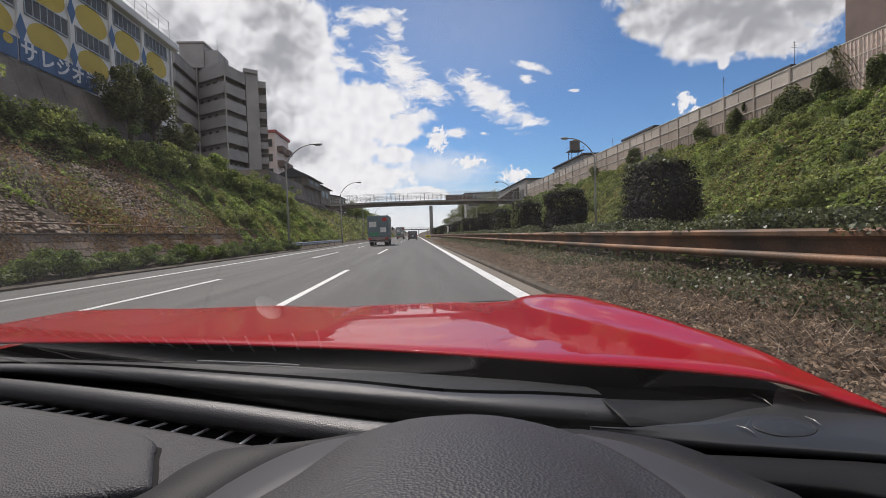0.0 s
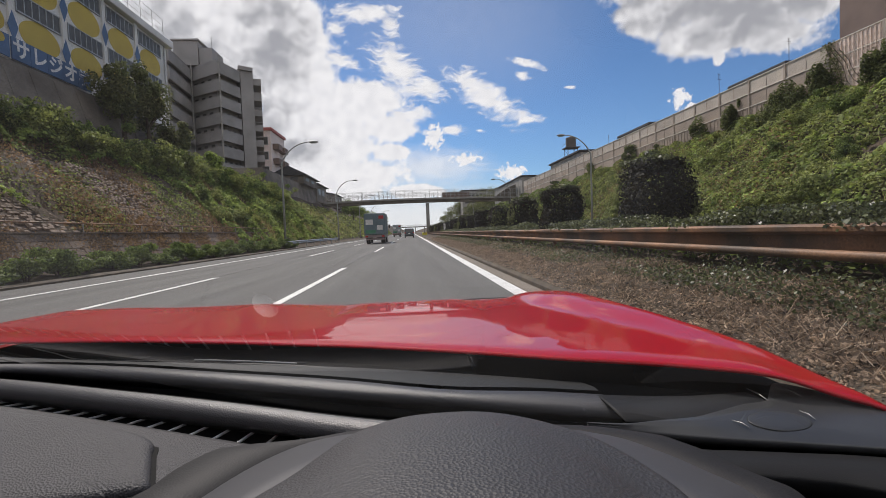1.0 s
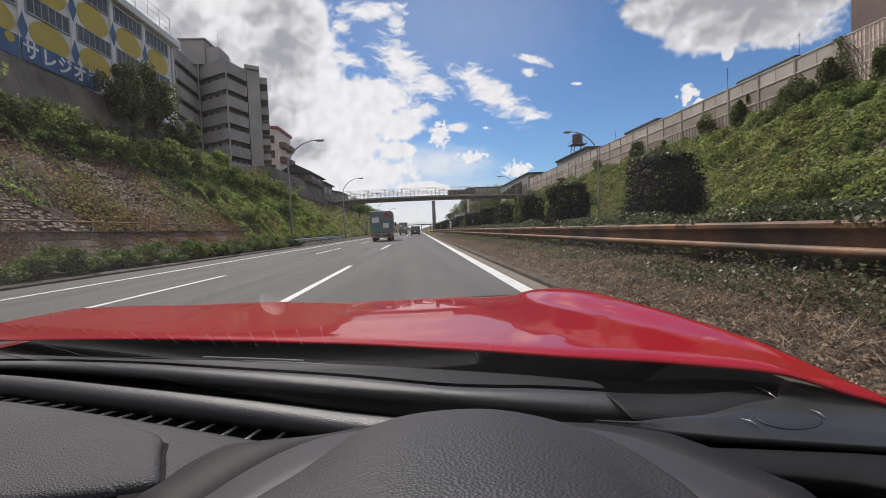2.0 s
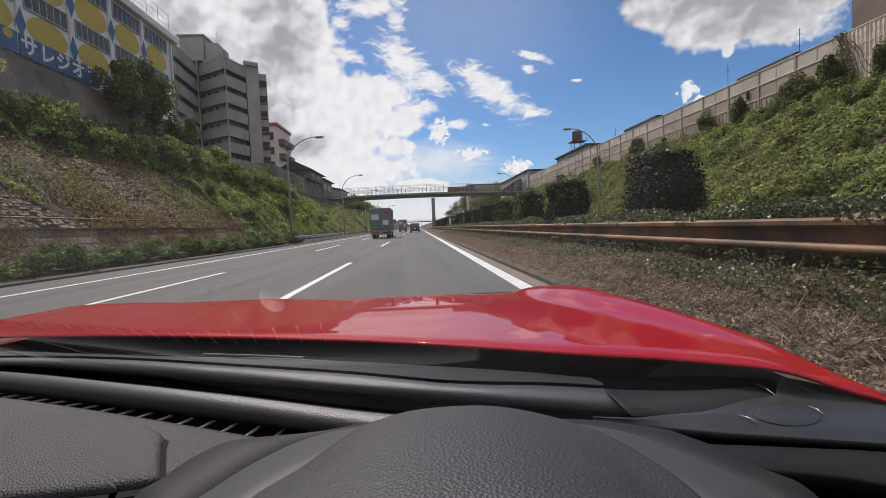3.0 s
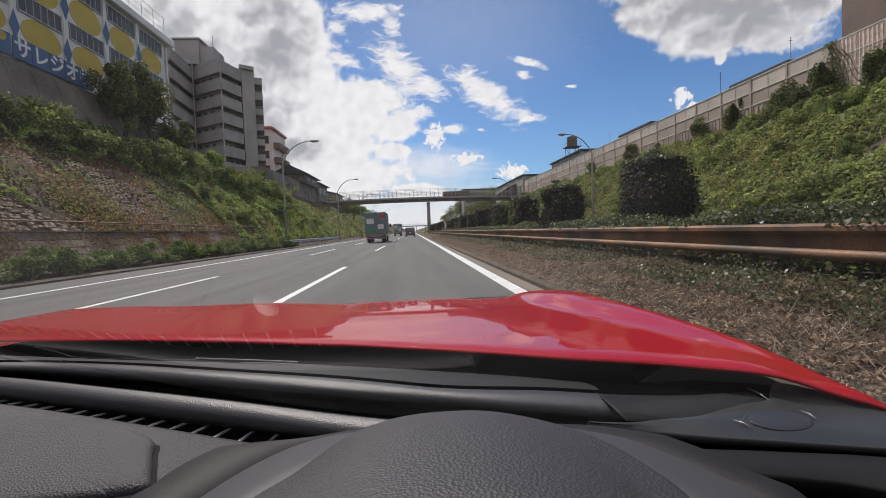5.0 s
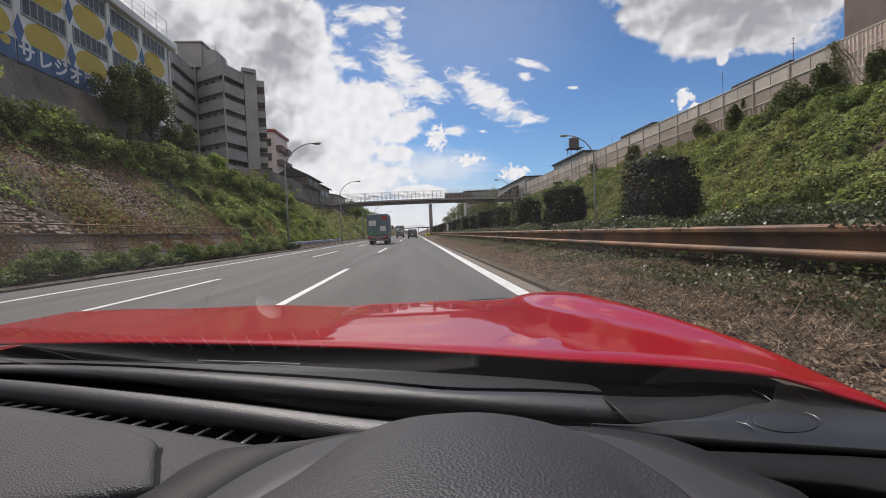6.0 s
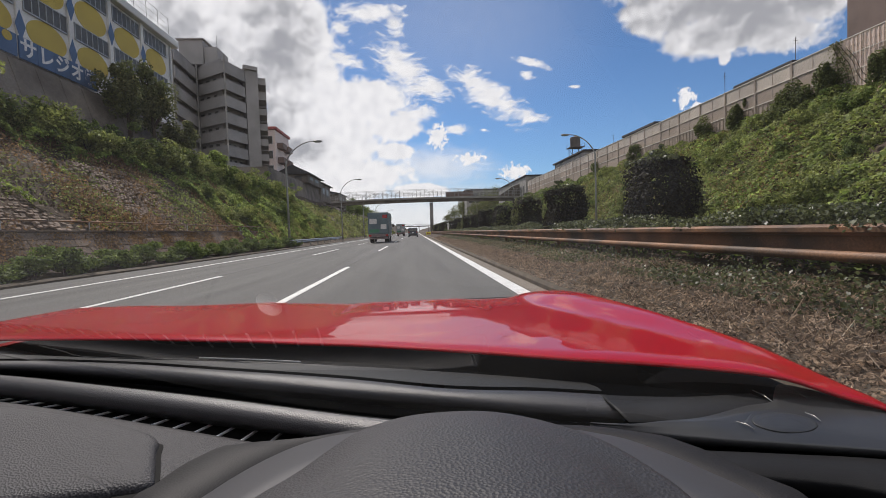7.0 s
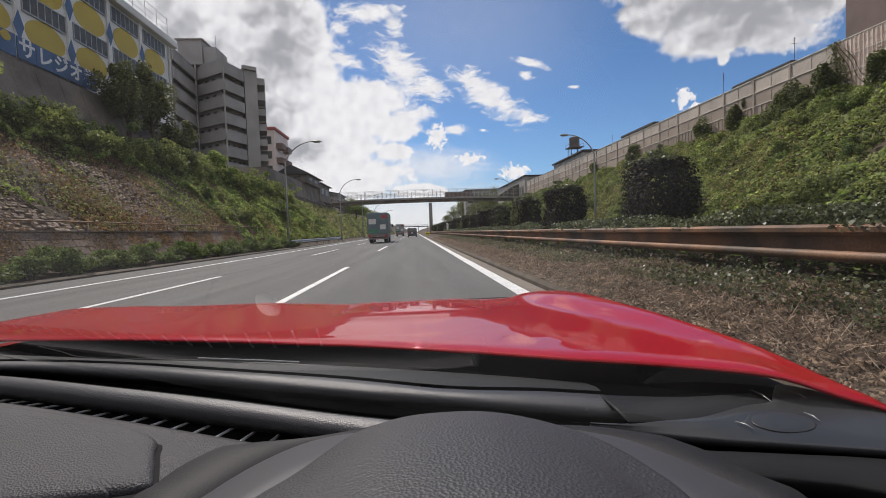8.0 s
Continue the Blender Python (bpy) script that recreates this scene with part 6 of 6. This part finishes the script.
part("pad_back", loft([shifted(B1, dy=0.05, dz=-0.06), shifted(B1, dy=0.028, dz=-0.014), shifted(B1, dy=0.008, dz=-0.002), shifted(B1, dy=0.002, dz=-0.0005)], 70), BLACK, dash, smooth=True)
thicken(part("middle_pad", loft([shifted(B1, dy=0.002, dz=-0.0005), B1, shifted(B1, dy=-0.014, dz=-0.003), shifted(B1, dy=-0.021, dz=-0.008), shifted(B1, dy=-0.024, dz=-0.016), shifted(B2, dy=-0.016, dz=0.006), B2], 70), DASH, dash, smooth=True), 0.004)
V2 = [(-0.93, 0.835, 0.755), (-0.648, 0.735, 0.755), (-0.419, 0.638, 0.755), (-0.203, 0.541, 0.755), (-0.089, 0.488, 0.755), (0.03, 0.43, 0.755)]
part("near_pad", loft([shifted(V2, dz=-0.03), shifted(V2, dy=0.002), shifted(V2, dy=-0.008, dz=0.003), [(x, y - 0.09, 0.758) for x, y, z in V2], [(x + 0.02, 0.33 + 0.05 * -x, 0.745) for x, y, z in V2], [(x + 0.02, 0.20, 0.70) for x, y, z in V2]], 70), LID, dash, smooth=True)
# raised lid with a rounded corner
lid = smooth_line([(-0.95, 0.80, 0), (-0.613, 0.688, 0), (-0.47, 0.632, 0), (-0.36, 0.578, 0), (-0.316, 0.548, 0), (-0.300, 0.517, 0), (-0.276, 0.471, 0), (-0.266, 0.445, 0), (-0.30, 0.436, 0), (-0.36, 0.430, 0), (-0.95, 0.40, 0)], 60)
bm = bmesh.new()
rim = [(float(p[0]), float(p[1])) for p in lid]
inner = [(-0.62 + (a + 0.62) * 0.88, 0.56 + (b - 0.56) * 0.80) for a, b in rim]
rings = []
for inset, z in ((0.0, 0.750), (0.0, 0.7605), (0.06, 0.7640), (0.16, 0.7662), (0.34, 0.7676), (1.0, 0.7685)):
    rings.append([bm.verts.new((a + (c - a) * inset, b + (d - b) * inset, z)) for (a, b), (c, d) in zip(rim, inner)])
for r0, r1 in zip(rings, rings[1:]):
    for k in range(len(rim)):
        bm.faces.new((r0[k], r0[(k + 1) % len(rim)], r1[(k + 1) % len(rim)], r1[k]))
bm.faces.new(rings[-1])
bmesh.ops.recalc_face_normals(bm, faces=bm.faces)
lid_ob = part("lid", bm, LID, dash, "raised grained lid with a rounded corner", smooth=True)
# dark gap round the lid
bm = bmesh.new()
gap_in = [bm.verts.new((a, b, 0.7592)) for a, b in rim]
gap_out = [bm.verts.new((a + (0.005 if a > -0.5 and b < 0.545 else 0.0), b - (0.013 if b < 0.46 else 0.0), 0.7592)) for a, b in rim]
gap_low = [bm.verts.new((a, b, 0.7542)) for a, b, c in (v.co for v in gap_out)]
for k in range(len(rim) - 1):
    if (gap_out[k].co - gap_in[k].co).length + (gap_out[k + 1].co - gap_in[k + 1].co).length > 0.001:
        bm.faces.new((gap_in[k], gap_in[k + 1], gap_out[k + 1], gap_out[k]))
        bm.faces.new((gap_out[k], gap_out[k + 1], gap_low[k + 1], gap_low[k]))
bmesh.ops.delete(bm, geom=[v for v in bm.verts if not v.link_faces], context="VERTS")
part("lid_gap", bm, BLACK, lid_ob)
# defroster slot between the pads
part("slot", loft([shifted(B2, dz=-0.002), shifted(B2, dy=-0.02, dz=-0.022), [(x, y + 0.004, 0.728) for x, y, z in V2] + [(0.07, 0.42, 0.728)]], 40), BLACK, dash)
far_edge, near_edge = smooth_line(B2, 200), smooth_line(V2, 200)
for k in range(24):
    xf = -0.940 + 0.0346 * k
    yf = float(np.interp(xf, far_edge[:, 0], far_edge[:, 1]))
    xn = xf - 0.009 - 0.030 * max(0.0, -0.2 - xf)
    yn = float(np.interp(xn, near_edge[:, 0], near_edge[:, 1]))
    part("slat", tube(bmesh.new(), [(xf, yf - 0.002, 0.748), (xn, yn, 0.752)], 0.0018, 6), SLAT, dash)

bm = bmesh.new()
bmesh.ops.create_uvsphere(bm, u_segments=20, v_segments=12, radius=0.019, matrix=Matrix.Translation((-0.212, 0.500, 0.750)))
sensor = part("light_sensor", bm, SLAT, dash, "small pale domed light sensor", smooth=True)
part("socket", tube(bmesh.new(), [(-0.212 + 0.0215 * math.cos(a), 0.500 + 0.0215 * math.sin(a), 0.754) for a in np.linspace(0, 2 * math.pi, 33)], 0.003, 8), SMOOTH_BLACK, sensor, "black ring", smooth=True)
# hood over the instruments
SIL = [(-0.100, 0.175), (-0.095, 0.208), (-0.087, 0.228), (-0.072, 0.249), (-0.059, 0.273), (-0.046, 0.295), (-0.028, 0.311), (-0.009, 0.320), (0.012, 0.323), (0.037, 0.322), (0.056, 0.316), (0.074, 0.305), (0.090, 0.291), (0.107, 0.271), (0.117, 0.250), (0.123, 0.230), (0.127, 0.210), (0.128, 0.175)]


def pulled(line, k, z):
    return [(0.015 + (x - 0.015) * k, 0.08 + (y - 0.08) * k, z) for x, y in line]


def domed(k, z):
    return [(x, y, zz - 1.05 * max(0.0, x - 0.03) ** 2) for x, y, zz in pulled(SIL, k, z)]


thicken(part("instrument_hood", loft([pulled(SIL, 0.95, 0.79), pulled(SIL, 0.992, 0.852), pulled(SIL, 1.0, 0.864), pulled(SIL, 1.0, 0.868), pulled(SIL, 0.985, 0.8695), pulled(SIL, 0.94, 0.8725), domed(0.86, 0.8775), domed(0.75, 0.884), domed(0.45, 0.892), domed(0.05, 0.894)], 80), COWL, dash, "dark domed hood over the instruments", smooth=True), 0.004)
OUT = [(-0.179, 0.269), (-0.180, 0.285), (-0.175, 0.295), (-0.171, 0.313), (-0.166, 0.326), (-0.154, 0.344), (-0.145, 0.346), (-0.127, 0.349), (-0.106, 0.350), (-0.081, 0.353), (-0.047, 0.361), (0.019, 0.361), (0.085, 0.351), (0.132, 0.341), (0.162, 0.327), (0.179, 0.317), (0.186, 0.307), (0.195, 0.292), (0.202, 0.272), (0.207, 0.260), (0.212, 0.251), (0.216, 0.243), (0.215, 0.231), (0.212, 0.221)]
MID = [(-0.138, 0.252), (-0.131, 0.266), (-0.122, 0.285), (-0.111, 0.303), (-0.097, 0.320), (-0.080, 0.333), (-0.061, 0.340), (-0.040, 0.342), (0.018, 0.338), (0.067, 0.331), (0.109, 0.325), (0.127, 0.316), (0.143, 0.305), (0.155, 0.289), (0.165, 0.273), (0.173, 0.256), (0.180, 0.242), (0.183, 0.226), (0.182, 0.213)]
surround = part("instrument_surround", loft([pulled(OUT, 1.0, 0.72), pulled(OUT, 1.002, 0.838), pulled(OUT, 1.0, 0.842), pulled(OUT, 0.985, 0.8445), pulled(MID, 1.0, 0.848), pulled(MID, 0.995, 0.846)], 60), SURROUND, dash, smooth=True)
thicken(surround, 0.004)
# the sky sheen on this sloped face is put into its lighter grey
part("surround_groove", loft([pulled(MID, 1.0, 0.8485), pulled(MID, 0.99, 0.8492), pulled(MID, 0.86, 0.8550), pulled(MID, 0.74, 0.858), pulled(MID, 0.66, 0.80)], 60), GROOVE, surround, "inner face coloured lighter for the light its tilt catches", smooth=True)
part("column_shroud", blocks(((-0.16, -0.02, 0.62), (0.19, 0.16, 0.80)), bevel=0.03), COWL, dash)

# driver's end of the dashboard
W1 = [(0.249, 0.611, 0.764), (0.304, 0.594, 0.765), (0.364, 0.584, 0.765), (0.445, 0.584, 0.765)]
W2 = [(0.247, 0.521, 0.764), (0.316, 0.504, 0.764), (0.350, 0.508, 0.764), (0.450, 0.536, 0.764)]
thicken(part("end_pad", loft([shifted(W1, dy=0.004, dz=-0.02), shifted(W1, dz=-0.003), shifted(W1, dy=-0.006), [tuple(Vector(p).lerp(Vector(q), 0.5) + Vector((0, 0, 0.001))) for p, q in zip(W1, W2)], shifted(W2, dy=-0.004)], 50), END_PAD, dash, "dark finely grained pad at the driver's end", smooth=True), 0.003)
T1 = [(0.205, 0.530, 0.760), (0.248, 0.513, 0.763), (0.283, 0.509, 0.766), (0.316, 0.508, 0.767), (0.340, 0.510, 0.768), (0.404, 0.532, 0.768), (0.446, 0.541, 0.768), (0.478, 0.575, 0.768), (0.508, 0.595, 0.768), (0.540, 0.54, 0.768), (0.56, 0.48, 0.768)]
T2 = [(0.205, 0.527, 0.757), (0.232, 0.515, 0.757), (0.257, 0.503, 0.757), (0.289, 0.489, 0.757), (0.332, 0.473, 0.757), (0.378, 0.459, 0.757), (0.410, 0.449, 0.757), (0.435, 0.441, 0.757), (0.460, 0.433, 0.757), (0.490, 0.423, 0.757), (0.56, 0.40, 0.757)]
trim_lines = [shifted(T1, dy=0.003, dz=-0.02), T1]
for s, h in ((0.25, 0.001), (0.5, 0.0015), (0.72, 0.002)):
    trim_lines.append([tuple(Vector(p).lerp(Vector(q), s) + Vector((0, 0, h))) for p, q in zip(T1, T2)])
trim_lines += [shifted(T2, dy=0.003, dz=0.001), T2, shifted(T2, dy=0.001, dz=-0.006), shifted(T2, dy=0.012, dz=-0.016)]
thicken(part("side_trim", loft(trim_lines, 60), TRIM_GREY, dash, "smooth grey trim at the driver's end", smooth=True), 0.003)
bm = bmesh.new()
bmesh.ops.create_uvsphere(bm, u_segments=32, v_segments=12, radius=1, matrix=pose(0.419, 0.490, 0.7642, 8) @ Matrix.Diagonal((0.036, 0.021, 0.0016, 1)))
part("side_vent", bm, TRIM_GREY, dash, smooth=True)
# slim steel slivers laid on the trim to draw its bright highlights
for a, b in (((0.365, 0.495, 0.7665), (0.372, 0.476, 0.7650)), ((0.449, 0.579, 0.7690), (0.444, 0.537, 0.7690)), ((0.497, 0.571, 0.7690), (0.494, 0.542, 0.7690)), ((0.459, 0.506, 0.7670), (0.458, 0.484, 0.7660))):
    part("trim_glint", tube(bmesh.new(), [a, tuple((Vector(a) + Vector(b)) / 2 + Vector((0.002, 0, 0.0005))), b], [0.0005, 0.0011, 0.0005], 8), GALVANISED, dash, smooth=True)
G3 = [(0.259, 0.483, 0.75), (0.315, 0.467, 0.75), (0.343, 0.461, 0.75), (0.397, 0.448, 0.75), (0.449, 0.436, 0.75), (0.482, 0.426, 0.75), (0.534, 0.411, 0.75)]
G4 = [(0.307, 0.421, 0.75), (0.332, 0.411, 0.75), (0.357, 0.403, 0.75), (0.379, 0.395, 0.75), (0.399, 0.387, 0.75), (0.422, 0.372, 0.75), (0.456, 0.351, 0.75)]
thicken(part("lower_pad", loft([shifted(G3, dy=0.006, dz=-0.02), shifted(G3, dz=-0.002), shifted(G3, dy=-0.003), [tuple(Vector(p).lerp(Vector(q), 0.5) + Vector((0, 0, 0.001))) for p, q in zip(G3, G4)], shifted(G4, dy=0.002), shifted(G4, dy=-0.001, dz=-0.004), shifted(G4, dy=0.01, dz=-0.03)], 50), END_PAD, dash, smooth=True), 0.003)
G5 = [(x + 0.004, y - 0.024, 0.728) for x, y, z in G4]
part("knee_pad", loft([shifted(G5, dy=0.01, dz=-0.01), G5, [(x + 0.02, y - 0.06, 0.715) for x, y, z in G5], [(x + 0.03, y - 0.12, 0.66) for x, y, z in G5]], 40), END_PAD, dash, smooth=True)

# blocks of the revetment on the left bank: the nearest stretch singly, the rest joined
tile, joined_v, joined_f, singles = None, [], [], 0
CORNERS = [(sx * 0.10, sy * (0.215 if sx < 0 else 0.16), sz * (0.112 if sx < 0 else 0.075)) for sx in (-1, 1) for sy in (-1, 1) for sz in (-1, 1)]
SIDES = [(0, 1, 3, 2), (4, 6, 7, 5), (0, 4, 5, 1), (2, 3, 7, 6), (0, 2, 6, 4), (1, 5, 7, 3)]
for row in range(33):
    for col in range(122):
        d = 0.2 + row * 0.178
        y = 8.0 + col * 0.315 + (row % 2) * 0.157
        x = -14.40 - d * 0.735
        if y > 46 - row * 0.36 + random.uniform(-1.5, 1.5) or random.random() < 0.28:
            continue
        z = float(np.interp(x, PX, PZ)) + 0.06 + random.uniform(-0.03, 0.03)
        m = pose(x, y + random.uniform(-0.08, 0.08), z, random.uniform(-12, 12), -47 + random.uniform(-14, 14), random.uniform(-12, 12)) @ Matrix.Diagonal((random.uniform(0.32, 0.55), random.uniform(0.55, 0.68), random.uniform(0.62, 0.74), 1))
        if 19.0 < y < 22.2 and singles < 300:
            singles += 1
            if tile is None:
                tile = part("block", blocks(((-0.10, -0.215, -0.112), (0.10, 0.215, 0.112)), bevel=0.05), STONE, foot)
                ob = tile
            else:
                ob = new("block", tile.data)
                ob.parent = foot
            ob.matrix_basis = m
        else:
            first = len(joined_v)
            joined_v += [tuple(m @ Vector(c)) for c in CORNERS]
            joined_f += [tuple(first + i for i in f) for f in SIDES]
me = bpy.data.meshes.new("block_field")
me.from_pydata(joined_v, [], joined_f)
tagged(finish("block_field", me, STONE, foot), kind="stuff")
